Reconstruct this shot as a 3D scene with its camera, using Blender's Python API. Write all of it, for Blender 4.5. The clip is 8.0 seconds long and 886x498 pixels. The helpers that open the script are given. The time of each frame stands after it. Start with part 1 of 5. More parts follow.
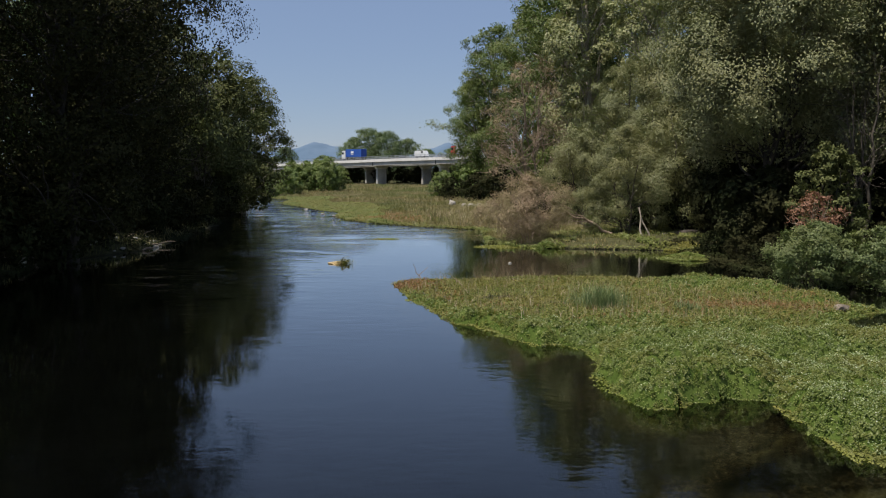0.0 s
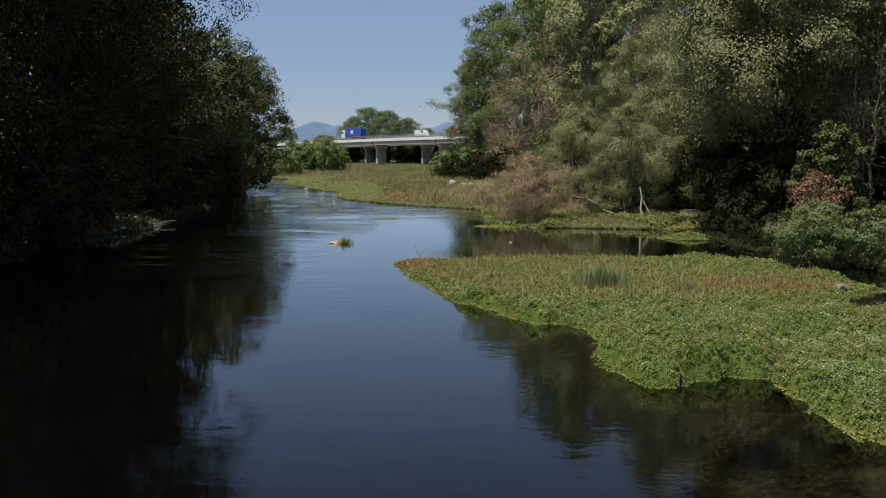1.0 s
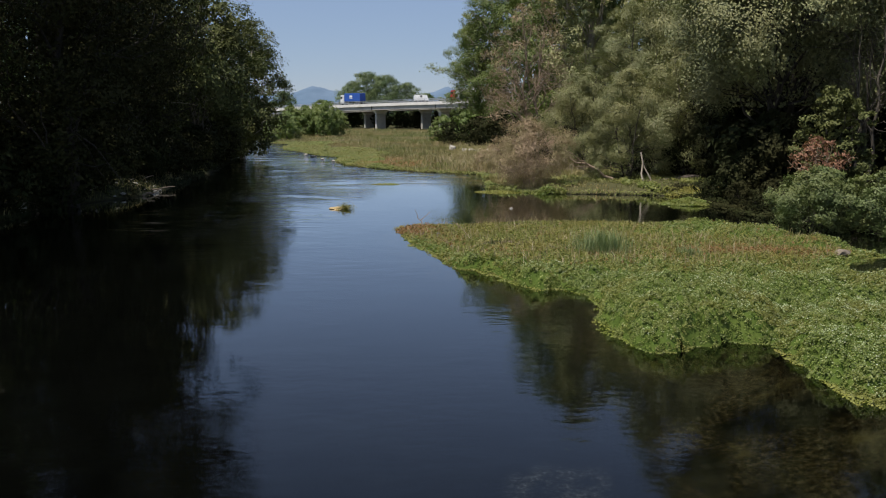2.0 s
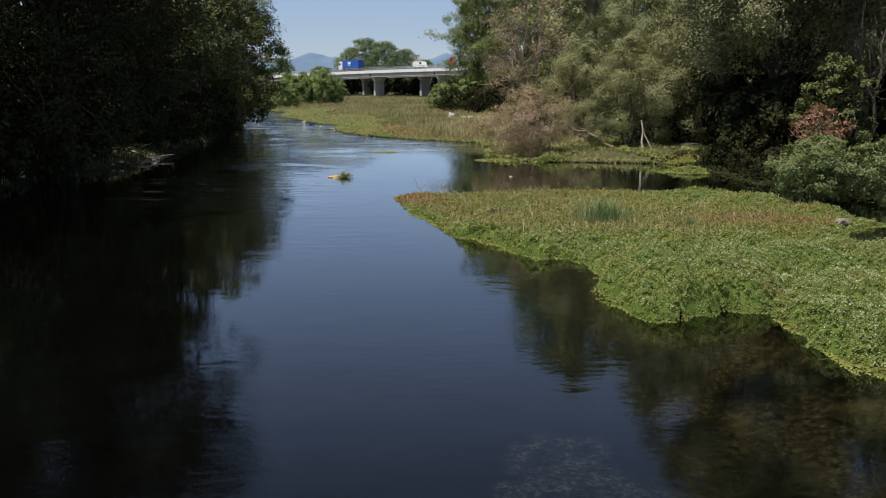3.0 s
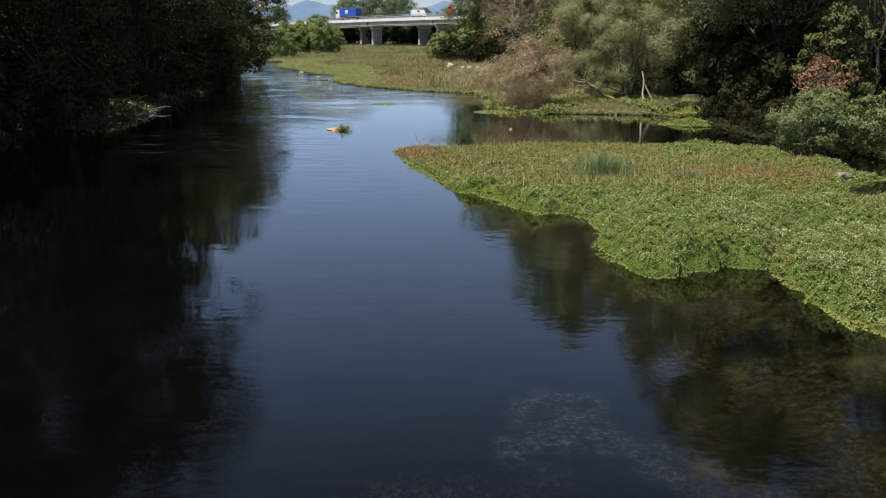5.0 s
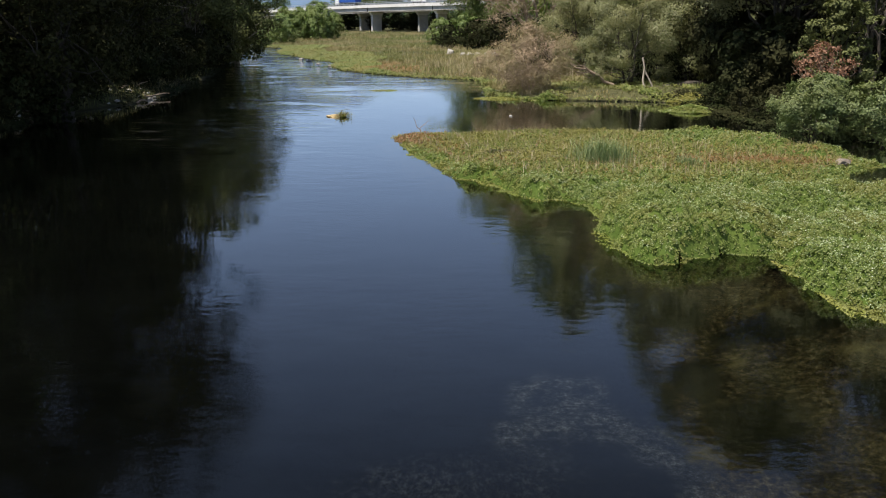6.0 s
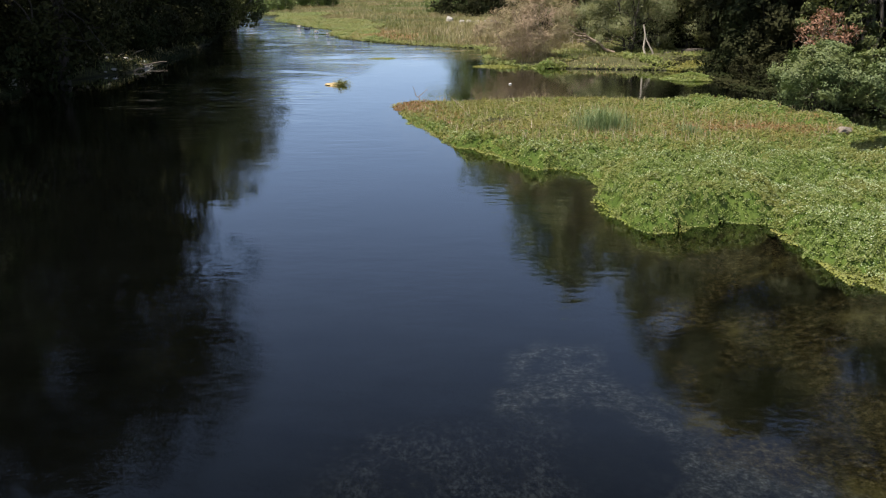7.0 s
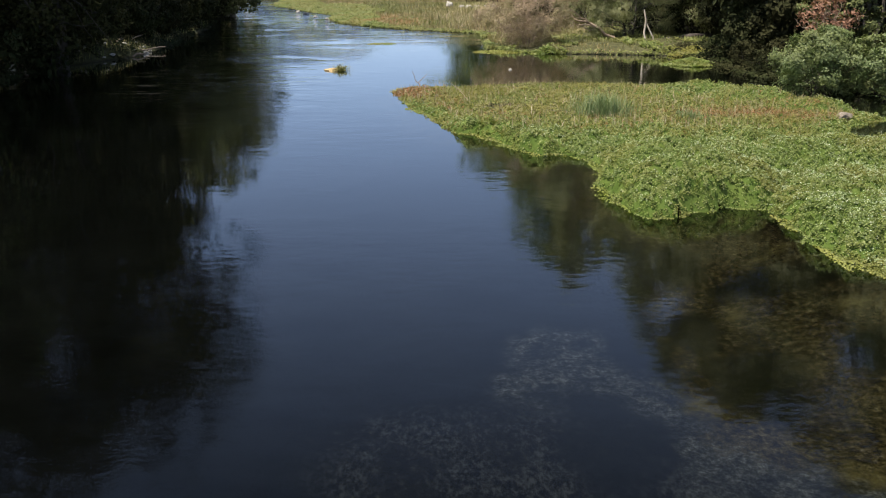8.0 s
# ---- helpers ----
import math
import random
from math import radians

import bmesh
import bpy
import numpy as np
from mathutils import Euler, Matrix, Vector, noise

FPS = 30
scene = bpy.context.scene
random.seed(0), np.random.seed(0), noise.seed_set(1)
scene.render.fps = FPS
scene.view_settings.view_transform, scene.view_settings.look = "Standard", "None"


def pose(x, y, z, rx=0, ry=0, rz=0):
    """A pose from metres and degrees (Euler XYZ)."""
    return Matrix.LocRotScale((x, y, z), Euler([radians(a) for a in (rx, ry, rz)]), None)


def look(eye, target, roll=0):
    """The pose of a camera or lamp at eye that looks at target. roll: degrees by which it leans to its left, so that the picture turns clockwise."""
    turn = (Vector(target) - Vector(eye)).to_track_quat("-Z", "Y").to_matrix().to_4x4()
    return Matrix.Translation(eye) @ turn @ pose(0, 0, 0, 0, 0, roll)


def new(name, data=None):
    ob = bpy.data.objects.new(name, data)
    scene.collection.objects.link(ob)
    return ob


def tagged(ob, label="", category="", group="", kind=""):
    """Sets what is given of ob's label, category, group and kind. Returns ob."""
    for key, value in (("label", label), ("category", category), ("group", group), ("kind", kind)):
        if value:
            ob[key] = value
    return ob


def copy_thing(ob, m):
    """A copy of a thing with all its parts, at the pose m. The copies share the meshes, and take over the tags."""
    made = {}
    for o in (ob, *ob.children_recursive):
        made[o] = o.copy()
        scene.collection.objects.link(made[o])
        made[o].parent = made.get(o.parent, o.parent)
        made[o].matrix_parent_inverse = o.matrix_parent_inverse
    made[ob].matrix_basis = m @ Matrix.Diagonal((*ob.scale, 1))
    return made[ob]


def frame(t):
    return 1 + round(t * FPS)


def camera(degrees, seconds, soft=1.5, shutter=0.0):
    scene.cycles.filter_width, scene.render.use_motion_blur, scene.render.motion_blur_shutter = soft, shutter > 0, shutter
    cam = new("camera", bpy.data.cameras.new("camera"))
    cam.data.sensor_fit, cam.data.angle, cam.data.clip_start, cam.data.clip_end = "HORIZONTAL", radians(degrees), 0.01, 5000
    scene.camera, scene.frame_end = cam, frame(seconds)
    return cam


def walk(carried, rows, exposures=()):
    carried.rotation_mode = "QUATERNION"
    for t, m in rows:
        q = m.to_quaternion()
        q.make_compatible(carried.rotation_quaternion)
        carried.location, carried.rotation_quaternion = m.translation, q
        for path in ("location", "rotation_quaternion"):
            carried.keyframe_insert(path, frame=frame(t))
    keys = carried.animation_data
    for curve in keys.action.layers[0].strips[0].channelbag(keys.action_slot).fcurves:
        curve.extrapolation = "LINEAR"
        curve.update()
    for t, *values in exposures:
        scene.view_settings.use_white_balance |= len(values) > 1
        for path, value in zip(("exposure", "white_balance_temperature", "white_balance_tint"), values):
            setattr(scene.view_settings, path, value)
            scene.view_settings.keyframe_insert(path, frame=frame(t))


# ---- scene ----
# ---------------------------------------------------------------- camera
cam = camera(55.7, 8.0, soft=1.1)
# seconds, x, y, z, yaw, pitch, roll
PATH = [
    (0.0, 0.000, 0.000, 6.000, 0.000, -5.400, 0.000),
    (0.5, -0.015, 0.030, 5.980, 0.010, -5.787, -0.003),
    (1.0, -0.060, 0.015, 5.983, -0.012, -6.784, -0.008),
    (1.5, -0.100, 0.000, 5.985, -0.026, -7.960, -0.005),
    (3.0, -0.158, 0.030, 6.035, -0.116, -11.322, -0.015),
    (3.5, -0.175, 0.030, 6.115, -0.150, -12.340, -0.010),
    (4.0, -0.195, 0.018, 6.175, -0.179, -13.350, -0.025),
    (4.5, -0.212, 0.015, 6.175, -0.203, -14.200, -0.020),
    (6.0, -0.212, -0.010, 6.168, -0.225, -15.557, -0.027),
    (6.5, -0.209, -0.025, 6.165, -0.232, -16.546, -0.045),
    (7.0, -0.205, -0.010, 6.150, -0.258, -17.641, -0.100),
    (7.5, -0.207, -0.030, 6.148, -0.265, -18.361, -0.070),
    (8.0, -0.210, -0.032, 6.145, -0.279, -18.589, -0.085),
]
# the clip brightens as the sky leaves the picture
EXPOSURES = [(0.0, 0.23), (1.5, 0.26), (3.0, 0.46), (6.0, 0.74), (8.0, 0.96)]
walk(cam, [(t, pose(x, y, z, 0, 0, yaw) @ pose(0, 0, 0, 90 + pitch) @ pose(0, 0, 0, 0, 0, roll))
           for t, x, y, z, yaw, pitch, roll in PATH], exposures=EXPOSURES)

# ---------------------------------------------------------------- light
SUN_EL, SUN_AZ = 68.0, -121.0          # azimuth clockwise from +y: the sun stands high over the left shoulder
world = bpy.data.worlds.new("sky")
scene.world = world
world.use_nodes = True
wn = world.node_tree.nodes
sky = wn.new("ShaderNodeTexSky")
sky.sky_type = "NISHITA"
sky.sun_disc = False
sky.sun_elevation, sky.sun_rotation = radians(SUN_EL), radians(SUN_AZ)
sky.altitude, sky.air_density, sky.dust_density, sky.ozone_density = 200, 1.0, 0.0, 3.0
wn["Background"].inputs["Strength"].default_value = 0.070
# a thin summer haze over the clear sky
haze = wn.new("ShaderNodeMix")
haze.data_type = "RGBA"
haze.inputs[0].default_value, haze.inputs[7].default_value = 0.56, (3.32, 4.34, 6.95, 1)
world.node_tree.links.new(sky.outputs["Color"], haze.inputs[6])
world.node_tree.links.new(haze.outputs[2], wn["Background"].inputs["Color"])

sun_way = Vector((math.sin(radians(SUN_AZ)) * math.cos(radians(SUN_EL)), math.cos(radians(SUN_AZ)) * math.cos(radians(SUN_EL)), math.sin(radians(SUN_EL))))
sun = new("sun", bpy.data.lights.new("sun", "SUN"))
sun.data.energy, sun.data.angle, sun.data.color = 5.0, radians(0.6), (1.0, 0.928, 0.828)
sun.matrix_world = look(sun_way * 100, (0, 0, 0))


# ---------------------------------------------------------------- materials
def material(name, rough=0.8, metal=0.0):
    m = bpy.data.materials.new(name)
    m.use_nodes = True
    b = m.node_tree.nodes["Principled BSDF"]
    b.inputs["Roughness"].default_value, b.inputs["Metallic"].default_value = rough, metal
    return m, m.node_tree.nodes, m.node_tree.links, b


def ramp(nodes, stops):
    r = nodes.new("ShaderNodeValToRGB")
    while len(r.color_ramp.elements) < len(stops):
        r.color_ramp.elements.new(0.5)
    for e, (at, c) in zip(r.color_ramp.elements, stops):
        e.position, e.color = at, (*c, 1)
    return r


def noise_node(nodes, links, scale, detail=4.0, rough=0.55, stretch=None, shift=0.0):
    pos = nodes.new("ShaderNodeNewGeometry").outputs["Position"]
    if stretch or shift:
        mp = nodes.new("ShaderNodeMapping")
        mp.inputs["Scale"].default_value = stretch or (1, 1, 1)
        mp.inputs["Location"].default_value = (shift, shift * 0.7, shift * 0.3)
        links.new(pos, mp.inputs["Vector"])
        pos = mp.outputs["Vector"]
    n = nodes.new("ShaderNodeTexNoise")
    n.inputs["Scale"].default_value, n.inputs["Detail"].default_value, n.inputs["Roughness"].default_value = scale, detail, rough
    links.new(pos, n.inputs["Vector"])
    return n


def mix(nodes, links, a, b, fac, blend="MIX"):
    m = nodes.new("ShaderNodeMix")
    m.data_type, m.blend_type = "RGBA", blend
    for sock, v in ((m.inputs[0], fac), (m.inputs[6], a), (m.inputs[7], b)):
        if isinstance(v, (int, float)):
            sock.default_value = v
        elif isinstance(v, tuple):
            sock.default_value = (*v, 1)
        else:
            links.new(v, sock)
    return m.outputs[2]


def bump(nodes, links, height, shader, strength=0.5, distance=0.05):
    b = nodes.new("ShaderNodeBump")
    b.inputs["Strength"].default_value, b.inputs["Distance"].default_value = strength, distance
    links.new(height, b.inputs["Height"])
    links.new(b.outputs["Normal"], shader.inputs["Normal"])
    return b


def leafy(name, stops, patch=None, patch_scale=0.25, shine=0.22, rough=0.5, gloss=0.32):
    """Leaves: each its own tint, larger drifts of a second tint over the crown, and light that shines through."""
    m, n, l, b = material(name, rough)
    geo = n.new("ShaderNodeNewGeometry")
    r = ramp(n, stops)
    l.new(geo.outputs["Random Per Island"], r.inputs["Fac"])
    col = r.outputs["Color"]
    if patch:
        drift = ramp(n, [(0.42, (0, 0, 0)), (0.62, (1, 1, 1))])
        l.new(noise_node(n, l, patch_scale, 3).outputs["Fac"], drift.inputs["Fac"])
        col = mix(n, l, col, mix(n, l, col, patch, 0.7), drift.outputs["Color"])
    l.new(col, b.inputs["Base Color"])
    b.inputs["Specular IOR Level"].default_value = gloss
    t = n.new("ShaderNodeBsdfTranslucent")
    l.new(mix(n, l, col, (0.85, 1.0, 0.55), 1.0, "MULTIPLY"), t.inputs["Color"])
    ms = n.new("ShaderNodeMixShader")
    ms.inputs["Fac"].default_value = shine
    l.new(b.outputs["BSDF"], ms.inputs[1])
    l.new(t.outputs["BSDF"], ms.inputs[2])
    l.new(ms.outputs["Shader"], n["Material Output"].inputs["Surface"])
    return m


def plain(name, stops, scale=3.0, rough=0.8, metal=0.0, relief=0.3, stretch=None, dirt=None):
    """A solid surface: a coloured noise at one scale, fine grain at another, and relief."""
    m, n, l, b = material(name, rough, metal)
    big = noise_node(n, l, scale, 5, 0.6, stretch)
    r = ramp(n, stops)
    l.new(big.outputs["Fac"], r.inputs["Fac"])
    fine = noise_node(n, l, scale * 9, 3, 0.6, stretch)
    fr = ramp(n, [(0.3, (0.75, 0.75, 0.75)), (0.7, (1.1, 1.1, 1.1))])
    l.new(fine.outputs["Fac"], fr.inputs["Fac"])
    col = mix(n, l, r.outputs["Color"], fr.outputs["Color"], 1.0, "MULTIPLY")
    if dirt:
        dr = ramp(n, [(0.5, (0, 0, 0)), (0.7, (1, 1, 1))])
        l.new(noise_node(n, l, scale * 0.35, 6, 0.7, None, 7.3).outputs["Fac"], dr.inputs["Fac"])
        col = mix(n, l, col, dirt, dr.outputs["Color"])
    l.new(col, b.inputs["Base Color"])
    if relief:
        bump(n, l, fine.outputs["Fac"], b, relief, 0.03)
    return m


POPLAR = leafy("poplar_leaf", [(0.0, (0.078, 0.114, 0.028)), (0.5, (0.119, 0.163, 0.041)), (0.9, (0.163, 0.210, 0.063)), (1.0, (0.260, 0.273, 0.126))], (0.156, 0.171, 0.046), 0.2)
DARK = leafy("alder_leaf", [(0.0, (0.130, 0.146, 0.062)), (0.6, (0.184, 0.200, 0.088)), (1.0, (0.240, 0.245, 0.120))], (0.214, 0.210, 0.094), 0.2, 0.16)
PALEPOP = leafy("pale_poplar_leaf", [(0.0, (0.175, 0.200, 0.080)), (0.5, (0.240, 0.258, 0.110)), (0.9, (0.300, 0.306, 0.142)), (1.0, (0.430, 0.400, 0.255))], (0.268, 0.258, 0.114), 0.2, 0.18)
WILLOW = leafy("willow_leaf", [(0.0, (0.132, 0.148, 0.063)), (0.5, (0.188, 0.203, 0.090)), (0.9, (0.238, 0.243, 0.120)), (1.0, (0.340, 0.322, 0.205))], (0.215, 0.204, 0.083), 0.22, 0.2)
# Near-black leaf for the far bank row: its shade is put into the colour.
SHADE = leafy("shaded_tree_leaf", [(0.0, (0.021, 0.024, 0.009)), (0.6, (0.031, 0.034, 0.012)), (1.0, (0.050, 0.050, 0.021))], (0.038, 0.037, 0.015), 0.2, 0.04, 0.7, 0.05)
# Still darker leaf for low growth: shade under the trees put into the colour.
SHADE_LOW = leafy("low_shade_leaf", [(0.0, (0.013, 0.018, 0.006)), (0.6, (0.023, 0.029, 0.010)), (1.0, (0.039, 0.042, 0.017))], (0.031, 0.029, 0.012), 0.2, 0.02, 0.7, 0.06)
# Dimmed copy of the alder leaf, part shade put into the colour.
DIMLEAF = leafy("shade_dimmed_leaf", [(0.0, (0.052, 0.066, 0.023)), (0.6, (0.088, 0.106, 0.036)), (1.0, (0.150, 0.164, 0.064))], (0.118, 0.122, 0.042), 0.2, 0.12, 0.6, 0.15)
SHRUB = leafy("shrub_leaf", [(0.0, (0.070, 0.098, 0.032)), (0.6, (0.118, 0.156, 0.054)), (1.0, (0.190, 0.225, 0.098))], (0.135, 0.150, 0.044), 0.5)
# Lighter copy of the shrub leaf, with sunlight put into its colour.
LITSHRUB = leafy("sunlit_shrub_leaf", [(0.0, (0.095, 0.144, 0.035)), (0.6, (0.152, 0.213, 0.060)), (1.0, (0.231, 0.276, 0.100))], (0.179, 0.207, 0.060), 0.2)
FARLEAF = leafy("far_leaf", [(0.0, (0.076, 0.120, 0.041)), (0.6, (0.119, 0.170, 0.063)), (1.0, (0.170, 0.220, 0.099))], (0.128, 0.155, 0.063), 0.08)
CRESS = leafy("cress_leaf", [(0.0, (0.072, 0.108, 0.020)), (0.5, (0.130, 0.172, 0.036)), (0.9, (0.196, 0.232, 0.066)), (1.0, (0.280, 0.302, 0.122))], (0.190, 0.180, 0.046), 0.45, 0.3, 0.45)
KNOT = leafy("knotweed_leaf", [(0.0, (0.090, 0.112, 0.022)), (0.5, (0.155, 0.175, 0.036)), (0.85, (0.212, 0.210, 0.055)), (1.0, (0.262, 0.205, 0.066))], (0.205, 0.176, 0.044), 0.3, 0.25)
RUST = leafy("rust_leaf", [(0.0, (0.139, 0.090, 0.029)), (0.5, (0.217, 0.124, 0.046)), (1.0, (0.278, 0.111, 0.055))], (0.198, 0.139, 0.042), 0.8, 0.25)
MOSS = leafy("low_bar_weed", [(0.0, (0.082, 0.108, 0.022)), (0.5, (0.128, 0.158, 0.034)), (1.0, (0.190, 0.205, 0.058))], (0.176, 0.158, 0.044), 0.25, 0.25)
ALGA = leafy("alga_leaf", [(0.0, (0.121, 0.155, 0.022)), (0.5, (0.176, 0.209, 0.033)), (1.0, (0.242, 0.262, 0.066))], (0.230, 0.197, 0.055), 0.3, 0.25)
REED = leafy("dry_reed", [(0.0, (0.200, 0.192, 0.082)), (0.4, (0.312, 0.264, 0.137)), (0.8, (0.413, 0.312, 0.218)), (1.0, (0.500, 0.408, 0.328))], (0.263, 0.240, 0.096), 0.12, 0.2, 0.7)
GRASS = leafy("grass_blade", [(0.0, (0.110, 0.142, 0.035)), (0.6, (0.181, 0.203, 0.064)), (1.0, (0.291, 0.257, 0.116))], (0.403, 0.284, 0.162), 0.09, 0.25, 0.6)
RUSH = leafy("rush_blade", [(0.0, (0.105, 0.150, 0.058)), (0.6, (0.165, 0.215, 0.090)), (1.0, (0.245, 0.280, 0.130))], None, 1, 0.2)
DEADLEAF = leafy("dead_leaf", [(0.0, (0.120, 0.062, 0.037)), (0.6, (0.225, 0.110, 0.066)), (1.0, (0.320, 0.180, 0.115))], None, 1, 0.25, 0.7)
TWIGLEAF = leafy("withered_twig", [(0.0, (0.173, 0.125, 0.081)), (0.6, (0.288, 0.205, 0.137)), (1.0, (0.419, 0.310, 0.211))], (0.217, 0.198, 0.086), 0.4, 0.15, 0.8)
PETAL = leafy("white_petal", [(0.0, (0.20, 0.27, 0.11)), (0.7, (0.33, 0.38, 0.20)), (1.0, (0.52, 0.54, 0.40))], None, 1, 0.25, 0.6)
BARK = plain("bark", [(0.3, (0.045, 0.04, 0.03)), (0.7, (0.12, 0.10, 0.08))], 2.0, 0.9, relief=0.8, stretch=(1, 1, 0.25))
# Bark at half brightness for trunks under the crowns: shade put into the colour.
SHADEBARK = plain("shaded_bark", [(0.3, (0.022, 0.02, 0.015)), (0.7, (0.06, 0.05, 0.04))], 2.0, 0.9, relief=0.8, stretch=(1, 1, 0.25))
PALEBARK = plain("pale_bark", [(0.3, (0.24, 0.20, 0.155)), (0.7, (0.42, 0.37, 0.30))], 2.0, 0.85, relief=0.6, stretch=(1, 1, 0.25))
DEADWOOD = plain("dead_wood", [(0.3, (0.20, 0.145, 0.10)), (0.7, (0.36, 0.275, 0.20))], 3.0, 0.85, relief=0.6)
WETWOOD = plain("dark_driftwood", [(0.3, (0.035, 0.027, 0.020)), (0.7, (0.090, 0.070, 0.055))], 3.0, 0.7, relief=0.6)
STONE = plain("pale_stone", [(0.3, (0.26, 0.24, 0.20)), (0.7, (0.50, 0.47, 0.42))], 3.0, 0.85, relief=0.6, dirt=(0.20, 0.18, 0.13))
BROWNSTONE = plain("weathered_rock", [(0.3, (0.13, 0.105, 0.078)), (0.7, (0.25, 0.205, 0.160))], 4.0, 0.9, relief=0.7, dirt=(0.10, 0.085, 0.055))
SAND = plain("ochre_sand", [(0.3, (0.30, 0.22, 0.10)), (0.7, (0.46, 0.34, 0.17))], 4.0, 0.9, relief=0.5)
MUD = plain("cress_stems", [(0.3, (0.045, 0.075, 0.014)), (0.7, (0.085, 0.115, 0.026))], 2.0, 0.9, relief=0.6)
MUD.node_tree.nodes["Principled BSDF"].inputs["Specular IOR Level"].default_value = 0.05
CONCRETE = plain("concrete", [(0.3, (0.40, 0.385, 0.36)), (0.7, (0.54, 0.52, 0.49))], 0.5, 0.85, relief=0.2, dirt=(0.33, 0.31, 0.28))
PALECONC = plain("pale_concrete", [(0.3, (0.68, 0.66, 0.63)), (0.7, (0.80, 0.78, 0.75))], 0.5, 0.8, relief=0.2, dirt=(0.55, 0.53, 0.49))
ASPHALT = plain("asphalt", [(0.3, (0.045, 0.045, 0.047)), (0.7, (0.065, 0.064, 0.062))], 1.0, 0.9, relief=0.3)
GALV = plain("galvanised_steel", [(0.3, (0.42, 0.43, 0.44)), (0.7, (0.55, 0.56, 0.57))], 2.0, 0.45, 0.6, 0.0)
BLUEPAINT = plain("blue_tarpaulin", [(0.3, (0.018, 0.07, 0.32)), (0.7, (0.025, 0.10, 0.42))], 0.8, 0.45, relief=0.1)
WHITEPAINT = plain("white_paint", [(0.3, (0.72, 0.72, 0.71)), (0.7, (0.80, 0.80, 0.79))], 0.8, 0.35, relief=0.0)
GREYTARP = plain("grey_tarpaulin", [(0.3, (0.34, 0.35, 0.36)), (0.7, (0.44, 0.45, 0.46))], 0.8, 0.5, relief=0.1)
REDPAINT = plain("red_paint", [(0.3, (0.38, 0.03, 0.025)), (0.7, (0.48, 0.045, 0.035))], 0.8, 0.35, relief=0.0)
RUBBER = plain("rubber", [(0.3, (0.018, 0.018, 0.018)), (0.7, (0.03, 0.03, 0.03))], 4.0, 0.8, relief=0.2)
DARKGLASS = plain("dark_glass", [(0.3, (0.012, 0.015, 0.018)), (0.7, (0.02, 0.024, 0.028))], 1.0, 0.08, relief=0.0)


def ground_material():
    """Gravel and weed on the river bed, soil and dry grass on the banks."""
    m, n, l, b = material("river_ground", 0.9)
    b.inputs["Specular IOR Level"].default_value = 0.08
    peb = noise_node(n, l, 5.0, 6, 0.7)
    pr = ramp(n, [(0.30, (0.004, 0.0035, 0.002)), (0.48, (0.012, 0.010, 0.006)), (0.57, (0.025, 0.021, 0.012)), (0.68, (0.12, 0.108, 0.075))])
    l.new(peb.outputs["Fac"], pr.inputs["Fac"])
    weed = noise_node(n, l, 0.42, 5, 0.65, None, 11.0)
    wr = ramp(n, [(0.44, (0, 0, 0)), (0.55, (1, 1, 1))])
    l.new(weed.outputs["Fac"], wr.inputs["Fac"])
    at0 = n.new("ShaderNodeAttribute")
    at0.attribute_name = "weedy"
    tuft = noise_node(n, l, 10.0, 6, 0.8, (1, 0.6, 1), 3.0)
    tr = ramp(n, [(0.42, (0.003, 0.003, 0.003)), (0.50, (0.030, 0.027, 0.022)), (0.60, (0.120, 0.112, 0.100))])
    l.new(tuft.outputs["Fac"], tr.inputs["Fac"])
    # open-channel silt, colour darkened for light lost in depth, lighter in broad drifts
    deep_silt = ramp(n, [(0.35, (0.0055, 0.0054, 0.0040)), (0.68, (0.018, 0.0178, 0.0150))])
    l.new(noise_node(n, l, 0.33, 6, 0.7, None, 14.0).outputs["Fac"], deep_silt.inputs["Fac"])
    bed = mix(n, l, deep_silt.outputs["Color"], mix(n, l, pr.outputs["Color"], tr.outputs["Color"], wr.outputs["Color"]), at0.outputs["Fac"])
    # sunlit shallows by the weed bed: ochre algae over gravel, with dark weed between
    gold = ramp(n, [(0.42, (0.012, 0.009, 0.005)), (0.49, (0.070, 0.050, 0.021)), (0.555, (0.185, 0.140, 0.062)), (0.65, (0.43, 0.36, 0.21))])
    l.new(noise_node(n, l, 7.5, 9, 0.85, None, 5.0).outputs["Fac"], gold.inputs["Fac"])
    blot = ramp(n, [(0.36, (0.20, 0.17, 0.15)), (0.60, (1.15, 1.1, 1.0))])
    l.new(noise_node(n, l, 0.9, 7, 0.75, None, 21.0).outputs["Fac"], blot.inputs["Fac"])
    at = n.new("ShaderNodeAttribute")
    at.attribute_name = "shallow"
    bed = mix(n, l, bed, mix(n, l, gold.outputs["Color"], blot.outputs["Color"], 1.0, "MULTIPLY"), at.outputs["Fac"])
    # a pale curving shoal of pebbles, dark clumps of weed, and tufts of ochre algae
    grey = ramp(n, [(0.43, (0.030, 0.028, 0.025)), (0.52, (0.14, 0.13, 0.11)), (0.62, (0.44, 0.42, 0.38))])
    l.new(noise_node(n, l, 9.0, 8, 0.85, None, 2.0).outputs["Fac"], grey.inputs["Fac"])
    for key, tint in (("shoal", grey.outputs["Color"]), ("clump", (0.007, 0.007, 0.004)), ("alga", mix(n, l, gold.outputs["Color"], (0.34, 0.26, 0.085), 0.6))):
        at2 = n.new("ShaderNodeAttribute")
        at2.attribute_name = key
        torn = ramp(n, [(0.40, (0.05, 0.05, 0.05)), (0.58, (1, 1, 1))])
